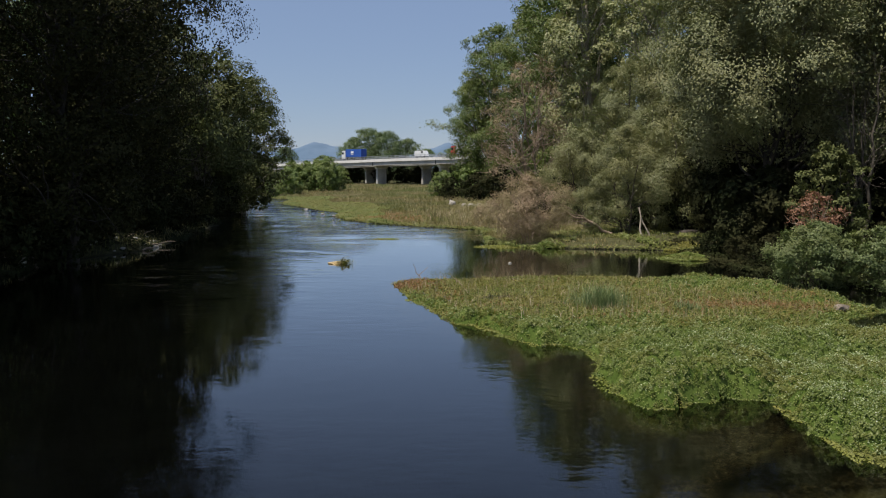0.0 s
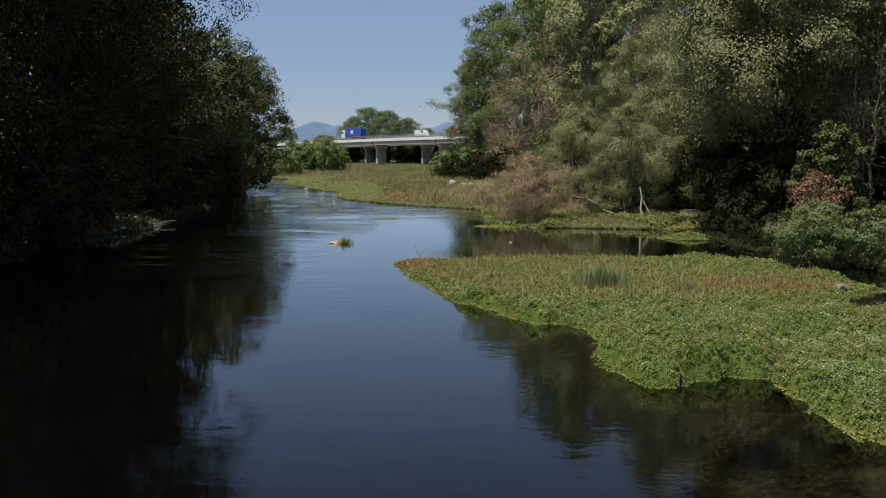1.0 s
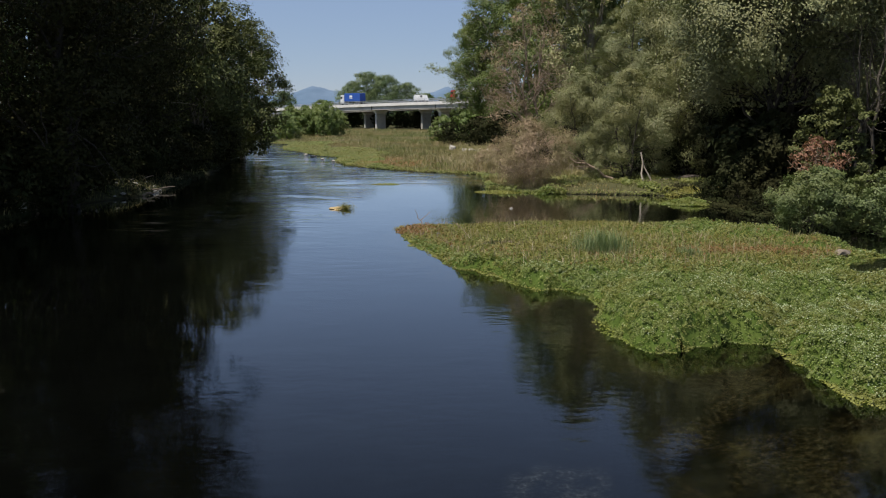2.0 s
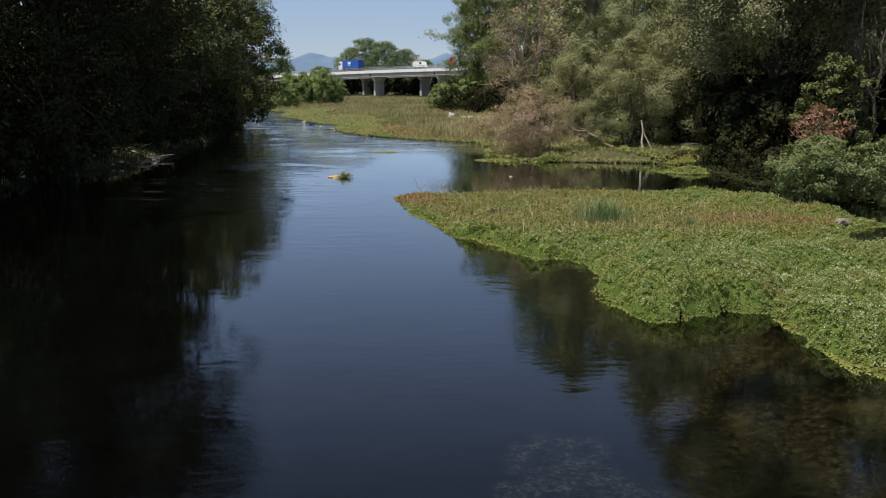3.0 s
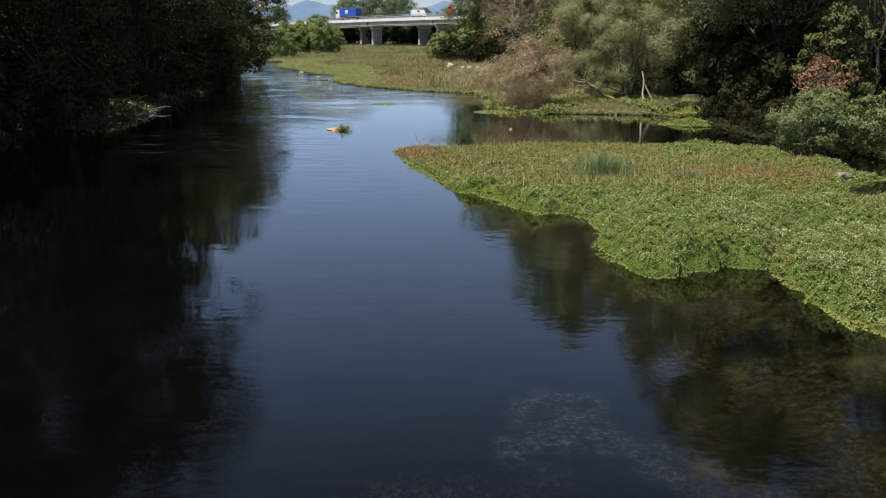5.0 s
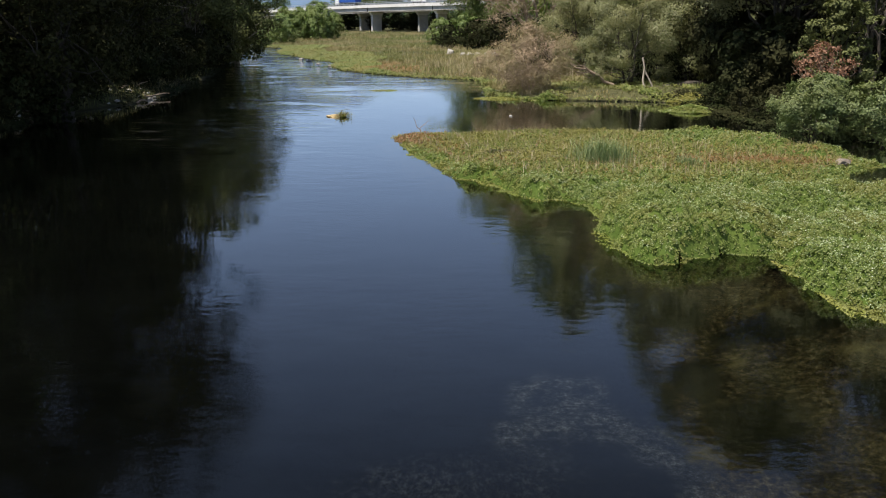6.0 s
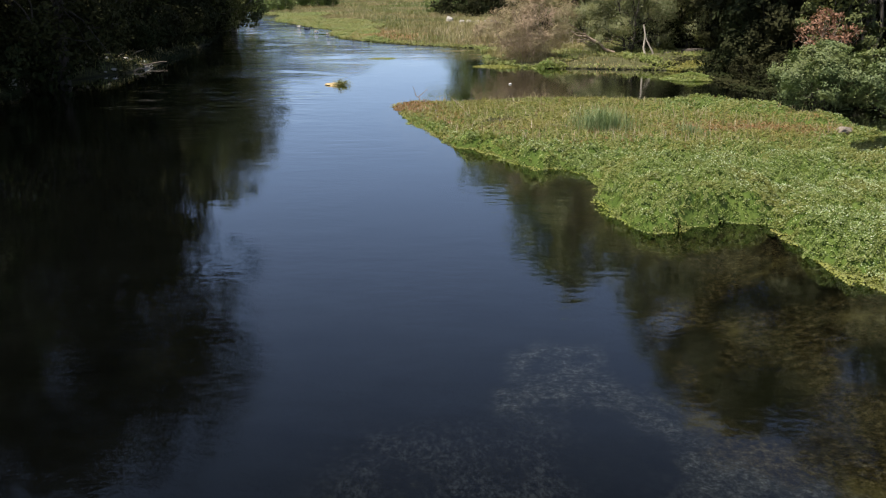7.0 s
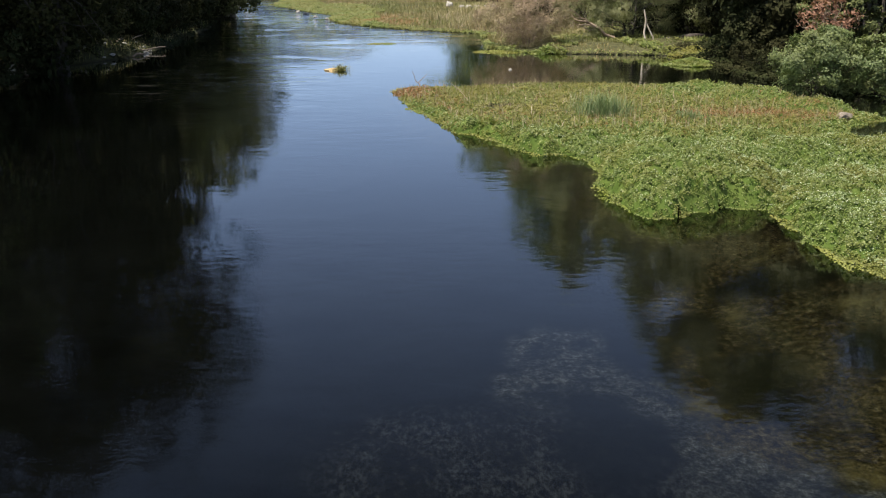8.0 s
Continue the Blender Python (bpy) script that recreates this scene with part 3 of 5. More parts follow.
# ---------------------------------------------------------------- trees and shrubs
def make_tree(name, label, group, H, R, seed, leaf, bark, boughs=26, subs=14, per=70, size=(0.30, 0.17), low=0.12, shape="oval", hang=0.0, category="tree", limbs=16, stems=1, bare=0, thick=0.36, core=2500, lift=0.15):
    """A forking, tapered trunk; boughs in uneven rounded masses on it, each of many leaf sprays, H high and R in half width."""
    rng = np.random.default_rng(seed)
    root = thing(name, label, category, group)
    lines, ends, wood = [], [], []
    prof = {"oval": lambda t: np.sin(np.pi * np.clip(0.16 + 0.76 * t, 0, 1)) ** 0.55,
            "dome": lambda t: np.sqrt(np.clip(1 - np.maximum(t - 0.35, 0) ** 2 / 0.4225, 0, 1)) * (0.75 + 0.25 * np.minimum(t / 0.35, 1)),
            "broad": lambda t: np.where(t < 0.7, 0.72 + 0.28 * np.minimum(t / 0.45, 1), np.sqrt(np.clip(1 - (np.maximum(t - 0.7, 0) / 0.36) ** 2, 0, 1))),
            "over": lambda t: np.where(t < 0.72, 0.60 + 0.40 * smooth01(t / 0.6), np.sqrt(np.clip(1 - (np.maximum(t - 0.72, 0) / 0.34) ** 2, 0, 1))),
            "tall": lambda t: np.clip(0.45 + 1.1 * t, 0, 1) * np.sqrt(np.clip(1 - np.maximum(t - 0.5, 0) ** 2 / 0.26, 0, 1))}[shape]
    lump = rng.uniform(0, 6.28, 8)

    def envelope(th, t):
        return R * prof(t) * (1 + 0.16 * np.sin(2 * th + lump[0] + 3 * t) + 0.10 * np.sin(3 * th + lump[1] - 7 * t))

    trunks = []
    for k in range(stems):
        ang = k * 6.28 / max(stems, 1) + lump[3]
        off = 0.0 if stems == 1 else 0.35 * R
        top = np.array([math.cos(ang) * off, math.sin(ang) * off, H * (0.9 if k == 0 else 0.75)])
        foot = np.array([math.cos(ang), math.sin(ang), 0]) * (0 if stems == 1 else 0.08 * R)
        p = wander(foot - [0, 0, 0.3], top, rng, 9, 0.018)
        r0 = 0.015 * H / math.sqrt(stems) + 0.02
        lines.append((p, r0 * np.linspace(1, 0.12, 9) ** 0.9 * np.r_[1.35, np.ones(8)], 8))
        trunks.append(p)
    # bough centres, spread evenly over height and bearing
    bt = (np.arange(boughs) + rng.uniform(0.1, 0.9, boughs)) / boughs
    bth = np.arange(boughs) * 2.4 + rng.normal(0, 0.35, boughs)
    br = thick * R * rng.uniform(0.65, 1.25, boughs) * (0.65 + 0.35 * prof(bt))
    brr = np.maximum(envelope(bth, bt) - br * 0.8, 0) * rng.uniform(0.7, 1.12, boughs)
    bc = np.stack([np.cos(bth) * brr, np.sin(bth) * brr, H * low + br * 0.6 + (H * (1 - low) - br * 1.5) * bt], 1)
    for k in range(limbs):
        p = trunks[k % stems]
        i = k % boughs
        end = bc[i] + rng.normal(0, 0.3, 3) * br[i]
        at = np.clip(end[2] / H - rng.uniform(0.06, 0.22), 0.06, 0.85)
        a = int(at * 8)
        src = p[a] + (p[min(a + 1, 8)] - p[a]) * (at * 8 - a)
        q = wander(src, end, rng, 6, 0.05, 0.05)
        r0 = 0.0055 * H * (1 - 0.6 * at)
        limb = [(q, r0 * np.linspace(1, 0.2, 6), 5)]
        ends.append(end)
        for _ in range(3):
            s = q[rng.integers(2, 5)]
            e = bc[i] + unit(rng.normal(0, 1, 3)) * br[i] * 0.9
            limb.append((wander(s, e, rng, 4, 0.06), r0 * 0.4 * np.linspace(1, 0.25, 4), 4))
            ends.append(e)
        wood.append(limb)
    for limb in wood:
        part("limb", tubes_mesh("limb", limb, bark), bark, root)
    part("trunk", tubes_mesh("trunk", lines, bark), bark, root)
    if bare:
        fine = []
        for _ in range(bare):
            s = ends[rng.integers(len(ends))] * rng.uniform(0.75, 1.0)
            e = s + unit(rng.normal(0, 1, 3) + [0, 0, 0.6] + 0.5 * unit(s * [1, 1, 0])) * rng.uniform(0.08, 0.2) * H * 0.6
            fine.append((wander(s, e, rng, 4, 0.09), 0.02 * np.linspace(1, 0.3, 4) * (1 + H / 20), 3))
        tagged(part("brushwood", tubes_mesh("brushwood", fine, bark), bark, root), kind="stuff")
    if per:
        mid = np.array([0, 0, H * (low + 1) / 2])
        bi = np.repeat(np.arange(boughs), subs)
        out = unit(bc[bi] - mid) * 0.5 + [0, 0, 0.35]
        d = unit(rng.normal(0, 0.75, (len(bi), 3)) + out)
        sc = bc[bi] + d * (br[bi] * rng.uniform(0.65, 1.0, len(bi)))[:, None] * [1, 1, 0.85]
        sr = br[bi] * rng.uniform(0.2, 0.46, len(bi))
        num = rng.poisson(per * (sr / (0.33 * thick * R)) ** 1.5)
        ci = np.repeat(np.arange(len(sc)), num)
        e = unit(rng.normal(0, 1, (len(ci), 3)))
        pos = sc[ci] + e * (sr[ci] * rng.uniform(0.1, 1.15, len(ci)) ** 0.6)[:, None] * [1.1, 1.1, 0.75]
        pos[:, 2] -= hang * sr[ci] * rng.uniform(0, 2.0, len(ci))
        nrm = 0.35 * e + 1.5 * d[ci] + [0, 0, lift]
        if core:
            t = rng.random(core)
            th = rng.uniform(0, 6.28, core)
            r2 = envelope(th, t) * np.sqrt(rng.random(core)) * 0.62
            cp = np.stack([np.cos(th) * r2, np.sin(th) * r2, H * (low + (0.95 - low) * t)], 1)
            pos, nrm = np.concatenate([pos, cp]), np.concatenate([nrm, rng.normal(0, 1, (core, 3))])
        pos[:, 2] = np.maximum(pos[:, 2], 0.12)
        lv, lf = leaf_arrays(pos, nrm, size[0], size[1], rng, hang * 2)
        if core:
            q = lv.reshape(-1, 4, 3)
            m = q[-core:].mean(1, keepdims=True)
            q[-core:] = m + (q[-core:] - m) * 1.7
        part("crown", mesh_of("crown", lv, lf, leaf), leaf, root)
    return root


def plant(src, x, y, scale=1.0, tall=1.0, turn=0.0, label="", z=None):
    """A copy of a tree or shrub, rooted on the ground."""
    z = float(ground_z(x, y)) if z is None else z
    ob = copy_thing(src, pose(x, y, max(z, -0.1), 0, 0, turn) @ Matrix.Diagonal((scale, scale, scale * tall, 1)))
    return tagged(ob, label)


def root_at(ob, x, y, turn=0.0):
    ob.matrix_basis = pose(x, y, max(float(ground_z(x, y)), -0.1), 0, 0, turn)
    return ob


# right bank: tall poplars
poplar = make_tree("poplar", "tall green poplar with a dense crown behind the gravel bar", "poplars behind the bar", 35, 7.6, 11, POPLAR, PALEBARK, 40, 17, 66, (0.33, 0.20), 0.05, "oval", limbs=40, thick=0.44, core=3500)
root_at(poplar, 15.2, 150)
plant(poplar, 9.0, 158, 0.88, 1.06, 70)
edge_poplar = plant(poplar, 7.0, 164, 0.76, 0.92, 200)
plant(poplar, 23, 140, 1.0, 1.05, 130)
plant(poplar, 17.6, 126, 1.10, 1.02, 40)
plant(poplar, 29, 128, 1.0, 1.08, 250)
poplar2 = make_tree("poplar", "tall poplar with pale stems showing through thin foliage", "poplars behind the bar", 34, 6.2, 12, PALEPOP, PALEBARK, 36, 16, 60, (0.33, 0.2), 0.06, "tall", limbs=40, thick=0.42, core=1500, lift=0.9)
root_at(poplar2, 19.2, 114)
poplar2.scale = (1.1, 1.1, 1.10)
plant(poplar2, 27, 106, 1.0, 1.0, 100)
plant(poplar2, 36, 108, 1.0, 1.0, 220)
plant(poplar2, 45, 96, 0.95, 1.0, 310)
# one leafy branch reaches out from the outermost poplar
rng = np.random.default_rng(19)
bough = wander((6.5, 163.5, 12.0), (-2.2, 160, 14.6), rng, 7, 0.03)
c = bough[rng.integers(2, 7, 700)] + rng.normal(0, 1, (700, 3)) * [0.7, 0.7, 0.38]
lv, lf = leaf_arrays(c, np.tile([0, -0.4, 1.0], (700, 1)), 0.34, 0.21, rng)
for nm, me, mt in (("side_branch", tubes_mesh("side_branch", [(bough, np.linspace(0.14, 0.03, 7), 6)], PALEBARK), PALEBARK), ("side_foliage", mesh_of("side_foliage", lv, lf, POPLAR), POPLAR)):
    ob = part(nm, me, mt, edge_poplar)
    ob.matrix_parent_inverse = edge_poplar.matrix_basis.inverted()
# willows and alders at the water
willow = make_tree("willow", "large grey-green willow with a broad drooping crown", "willows on the bank", 26, 8.5, 21, WILLOW, BARK, 46, 20, 105, (0.24, 0.09), 0.08, "dome", 0.5, limbs=34, thick=0.30, lift=0.6)
root_at(willow, 27, 82)
plant(willow, 19.0, 86, 0.66, 0.98, 140)
plant(willow, 37, 80, 1.0, 1.0, 250)
willow2 = make_tree("willow", "bushy olive willow leaning out over the bank", "willows on the bank", 12, 5.0, 22, WILLOW, BARK, 20, 22, 100, (0.20, 0.07), 0.03, "dome", 0.4, limbs=22, stems=3)
arch_alder = make_tree("alder", "spreading alder overhanging a black shaded hollow", "alders on the bank", 29, 9.6, 23, DARK, SHADEBARK, 62, 21, 190, (0.185, 0.105), 0.21, "dome", 0.4, limbs=24, stems=2, thick=0.30, core=9000, lift=1.1)
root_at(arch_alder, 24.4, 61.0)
root_at(willow2, 19.5, 76)
plant(willow2, 14.0, 85, 0.85, 1.0, 80)
plant(willow2, 15.6, 71.5, 0.8, 1.0, 190)
plant(willow2, 20.6, 71.0, 0.86, 1.05, 310)
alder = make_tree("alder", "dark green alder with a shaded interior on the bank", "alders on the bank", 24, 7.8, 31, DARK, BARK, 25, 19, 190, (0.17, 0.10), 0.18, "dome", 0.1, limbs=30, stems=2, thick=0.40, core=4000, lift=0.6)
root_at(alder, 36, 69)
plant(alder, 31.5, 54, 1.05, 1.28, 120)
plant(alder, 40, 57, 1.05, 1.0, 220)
young_alder = make_tree("alder", "young alder with glossy green leaves beside the shaded hollow", "alders on the bank", 7.4, 2.0, 32, DIMLEAF, SHADEBARK, 26, 12, 26, (0.21, 0.12), 0.12, "oval", 0.2, limbs=14, stems=2, thick=0.36, core=500)
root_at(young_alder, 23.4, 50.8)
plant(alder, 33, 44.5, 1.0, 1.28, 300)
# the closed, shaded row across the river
lpoplar = make_tree("riverside_tree", "tall leafy tree overhanging the bank, shade put into its leaf colour", "trees of the shaded bank", 30, 10.2, 41, SHADE, SHADEBARK, 40, 17, 78, (0.24, 0.14), 0.05, "over", 0.1, limbs=36, stems=2, thick=0.40, core=10000)
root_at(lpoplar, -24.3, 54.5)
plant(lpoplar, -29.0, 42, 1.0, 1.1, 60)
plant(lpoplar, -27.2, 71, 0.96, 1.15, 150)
# This one stands out of view, added for its shade and mirror image.
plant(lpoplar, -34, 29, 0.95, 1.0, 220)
ltree = make_tree("riverside_tree", "leafy tree with bare pale twigs at the river bend", "trees of the shaded bank", 20, 7.0, 42, DIMLEAF, PALEBARK, 30, 16, 62, (0.34, 0.20), 0.03, "oval", 0.1, limbs=30, bare=120, thick=0.42, core=3500, lift=0.35)
root_at(ltree, -28.4, 101)
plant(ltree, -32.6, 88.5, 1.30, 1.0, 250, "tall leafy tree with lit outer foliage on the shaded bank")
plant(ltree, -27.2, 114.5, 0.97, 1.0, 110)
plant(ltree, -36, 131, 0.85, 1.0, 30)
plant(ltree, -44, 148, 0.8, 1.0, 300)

# shrubs
shrub = make_tree("shrub", "dense light green shrub at the water's edge", "shrubs", 3.6, 2.5, 51, SHRUB, BARK, 28, 14, 58, (0.135, 0.068), 0.0, "dome", 0.1, "shrub", 12, 3, core=900)
root_at(shrub, 19.2, 43)
plant(shrub, 22.0, 41.5, 1.0, 0.92, 130)
plant(shrub, 24.8, 42.5, 1.05, 0.95, 250)
low = make_tree("shrub", "low shrub under the trees, shade put into its leaf colour", "shrubs", 4.5, 3.2, 52, SHADE_LOW, SHADEBARK, 14, 8, 17, (0.34, 0.2), 0.0, "dome", 0.1, "shrub", 8, 3, core=300, thick=0.45)
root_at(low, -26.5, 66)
# Many of these near-black shrubs stand in for shade in the hollow and banks.
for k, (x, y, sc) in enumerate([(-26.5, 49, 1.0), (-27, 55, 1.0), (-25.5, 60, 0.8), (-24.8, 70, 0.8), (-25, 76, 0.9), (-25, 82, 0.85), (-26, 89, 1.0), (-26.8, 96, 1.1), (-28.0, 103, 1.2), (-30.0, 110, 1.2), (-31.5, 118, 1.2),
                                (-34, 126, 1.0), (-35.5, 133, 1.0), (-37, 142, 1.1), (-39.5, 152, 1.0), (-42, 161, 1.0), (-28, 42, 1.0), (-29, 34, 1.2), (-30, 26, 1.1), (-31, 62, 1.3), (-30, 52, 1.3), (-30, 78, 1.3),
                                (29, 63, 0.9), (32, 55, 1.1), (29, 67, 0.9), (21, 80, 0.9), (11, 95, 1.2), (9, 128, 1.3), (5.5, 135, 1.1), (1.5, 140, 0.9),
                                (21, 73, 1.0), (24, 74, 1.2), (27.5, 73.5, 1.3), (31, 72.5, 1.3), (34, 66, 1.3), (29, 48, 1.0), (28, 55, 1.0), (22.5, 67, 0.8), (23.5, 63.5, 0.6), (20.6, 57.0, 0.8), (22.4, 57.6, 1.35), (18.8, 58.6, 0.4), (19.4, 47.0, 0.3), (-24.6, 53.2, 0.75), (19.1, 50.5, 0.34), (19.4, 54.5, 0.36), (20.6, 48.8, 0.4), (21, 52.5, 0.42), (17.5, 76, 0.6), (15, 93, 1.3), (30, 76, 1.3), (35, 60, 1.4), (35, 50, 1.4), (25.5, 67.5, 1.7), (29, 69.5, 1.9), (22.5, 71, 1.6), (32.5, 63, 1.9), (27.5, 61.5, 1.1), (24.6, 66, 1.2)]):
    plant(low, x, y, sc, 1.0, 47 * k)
# Near-black bushes added behind the piers in place of the bridge's shade.
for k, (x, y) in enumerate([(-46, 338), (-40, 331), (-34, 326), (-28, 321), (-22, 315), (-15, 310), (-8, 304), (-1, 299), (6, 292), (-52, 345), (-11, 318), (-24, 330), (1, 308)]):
    plant(low, x, y, 1.5, 1.0, 40 * k, "added bush behind the bridge, shade put into its leaf colour")
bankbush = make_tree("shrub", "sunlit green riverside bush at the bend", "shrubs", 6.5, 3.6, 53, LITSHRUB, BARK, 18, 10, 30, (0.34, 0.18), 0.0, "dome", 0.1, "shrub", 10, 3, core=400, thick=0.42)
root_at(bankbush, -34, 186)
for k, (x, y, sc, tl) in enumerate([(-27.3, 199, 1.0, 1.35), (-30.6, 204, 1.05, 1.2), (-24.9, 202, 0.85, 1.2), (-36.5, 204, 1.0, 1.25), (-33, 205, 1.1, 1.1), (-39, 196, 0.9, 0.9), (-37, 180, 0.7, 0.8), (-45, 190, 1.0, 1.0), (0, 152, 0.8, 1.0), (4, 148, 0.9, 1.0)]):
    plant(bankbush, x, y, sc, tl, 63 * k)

# far woods behind the bridge
fartree = make_tree("far_tree", "broad green tree behind the road bridge", "trees behind the bridge", 26, 13, 61, FARLEAF, BARK, 36, 15, 30, (0.62, 0.36), 0.0, "dome", limbs=10, thick=0.36, core=500)
root_at(fartree, -35, 402)
for k, (x, y, sc, tl) in enumerate([(-26, 398, 0.92, 1.02), (-17, 404, 0.8, 1.0), (-43, 408, 0.8, 1.05), (-8, 415, 0.65, 0.95), (4, 410, 0.65, 0.95), (-71, 380, 0.62, 1.0), (-60, 420, 0.55, 0.9), (-90, 420, 0.6, 0.8), (-80, 400, 0.5, 0.9),
                                     (-110, 430, 0.7, 0.8), (22, 400, 0.7, 1.0), (40, 380, 0.8, 1.0), (60, 330, 0.9, 1.0), (-130, 400, 0.9, 1.0), (-44, 350, 0.4, 0.8), (-30, 345, 0.4, 0.8), (-16, 340, 0.4, 0.8),
                                     (10, 315, 0.45, 0.8), (-58, 352, 0.4, 0.8), (-52, 395, 0.5, 0.9)]):
    plant(fartree, x, y, sc, tl, 71 * k)
# Mostly unseen trees added to block sky light and close gaps in the crowns.
for k, (x, y, sc) in enumerate([(-44, 62, 1.05), (-46, 44, 1.0), (-46, 82, 1.0), (-47, 104, 0.85), (-60, 56, 1.1), (-60, 78, 1.1), (-40, 12, 1.0), (-46, 28, 1.0), (48, 66, 1.0), (45, 44, 1.0), (52, 84, 1.1), (-46, 124, 0.7), (40, 96, 0.8), (33, 91, 0.6)]):
    plant(fartree, x, y, sc, 1.35, 53 * k, "added tree behind the bank row, blocking light from the sky")

# ---------------------------------------------------------------- withered wood on the bank
deadtree = make_tree("dead_tree", "withered tree with bare brown branches on the bank", "withered trees", 19, 5.5, 71, TWIGLEAF, DEADWOOD, 24, 10, 22, (0.6, 0.06), 0.12, "oval", limbs=40, stems=2, bare=280, core=0)
root_at(deadtree, 10.5, 102)
baretree = make_tree("dead_tree", "slender bare tree with grey upright branches on the shaded bank", "withered trees", 18, 3.4, 75, TWIGLEAF, BARK, 16, 1, 0, (0.1, 0.1), 0.3, "tall", limbs=18, stems=3, bare=90)
root_at(baretree, -26.6, 91.5)
plant(baretree, 26.4, 53.0, 0.75, 1.0, 60, "slender bare grey stems among the dark trees")
deadbush = make_tree("dead_bush", "large tangled brown leafless bush at the water's edge", "withered bushes", 5.6, 4.2, 72, TWIGLEAF, DEADWOOD, 28, 13, 46, (0.42, 0.03), 0.0, "dome", 0, "bush", 40, 5, bare=400, core=600)
root_at(deadbush, 7.0, 68.5)
redbush = make_tree("dead_bush", "fallen branch with withered rust-red leaves", "withered bushes", 4.6, 2.0, 73, DEADLEAF, DEADWOOD, 12, 7, 11, (0.20, 0.09), 0.5, "dome", 0.3, "bush", 14, 3, bare=40, core=200)
root_at(redbush, 21.6, 48.6)

# ---------------------------------------------------------------- watercress island
def bed_sd(x, y):
    return inside_distance(x, y, BED) + 0.5 * (fbm(x * 1.1, y * 1.1, 3) - 0.5) + 0.32 * (val2(x * 2.6, y * 2.2, 1) - 0.5)


# rounded cushions of cress: x, y, half widths, height
CUSHIONS = [(7.0, 24.3, 2.3, 3.3, 0.55), (6.0, 22.0, 1.2, 1.3, 0.22), (8.6, 23.2, 1.3, 1.6, 0.20), (1.1, 32.3, 0.75, 1.1, 0.30), (3.2, 29.6, 1.0, 1.2, 0.26), (4.6, 29.6, 0.9, 1.4, 0.20), (9.6, 20.0, 0.9, 2.2, 0.30),
            (11.0, 17.6, 1.2, 2.4, 0.32), (12.3, 22.5, 2.2, 2.2, 0.22), (15.6, 42.0, 2.4, 1.6, 0.40), (14.0, 44.4, 2.0, 1.2, 0.38), (11.2, 42.6, 1.6, 1.2, 0.25), (17.2, 38.6, 1.6, 1.4, 0.30), (9.8, 30.0, 2.4, 1.4, 0.18),
            (-0.4, 37.2, 0.7, 0.8, 0.14), (13.0, 27.2, 2.6, 1.2, 0.20)]


def bed_height(x, y, sd):
    edge = smooth01(sd / 0.45)
    swell = 0.10 + 0.22 * smooth01((fbm(x * 0.42, y * 0.42, 1) - 0.33) / 0.4) * smooth01((34 - y) / 8 + 0.25)
    for cx, cy, rx, ry, h in CUSHIONS:
        swell = swell + h * np.sqrt(np.clip(1 - ((x - cx) / rx) ** 2 - ((y - cy) / ry) ** 2, 0, 1))
    tuss = np.abs(val2(x * 1.7 + 5, y * 1.5, 2) - 0.5) * 2            # creases between tussocks
    tuss2 = np.abs(val2(x * 3.6 + 2, y * 3.2, 1) - 0.5) * 2
    swell = swell + (0.34 * np.minimum(tuss * 1.6, 1) + 0.12 * np.minimum(tuss2 * 1.6, 1)) * (0.35 + 0.65 * smooth01((36 - y) / 6 + 0.3)) - 0.10
    wet = np.exp(-((x - 3.0) / 2.4) ** 2 - ((y - 39.5) / 1.2) ** 2) + np.exp(-((x - 5.6) / 1.1) ** 2 - ((y - 37.6) / 0.5) ** 2) + 0.8 * np.exp(-((x - 10.3) / 1.0) ** 2 - ((y - 33.2) / 0.5) ** 2)      # flooded hollows
    return edge * np.maximum(swell, 0.04) * (1 - 0.95 * np.minimum(wet, 1)) - 0.03


def green_share(x, y):
    """Where the fresh cress stands; the rest is olive and rust-coloured weed."""
    g = smooth01((33.5 - y) / 5 + 0.9 * (fbm(x * 0.3, y * 0.3, 0) - 0.5))
    g = np.maximum(g, 0.85 * smooth01((y - 38.5 - 2.5 * fbm(x * 0.4, y * 0.2, 2)) / 2) * smooth01((x - 9.5) / 3))
    g = g * (1 - 0.9 * np.exp(-((x - 13.5) / 3.0) ** 2 - ((y - 36.3 + 0.15 * (x - 13.5)) / 1.1) ** 2))
    rim = smooth01((1.3 - bed_sd(x, y)) / 0.6) * smooth01((42 - y) / 4)
    return np.maximum(g, 0.8 * rim)


def rust_share(x, y):
    """Rust-coloured weed: the tip, a band near the shrub, and scattered specks."""
    tip = smooth01((0.5 - x) / 2) * smooth01((y - 41) / 2)
    band = np.exp(-((x - 13.5) / 3.2) ** 2 - ((y - 36.5 + 0.15 * (x - 13.5)) / 1.3) ** 2)
    return np.clip(0.9 * tip + 1.1 * band + 0.22 * smooth01((fbm(x * 0.45, y * 0.6, 1) - 0.57) / 0.1), 0, 1)


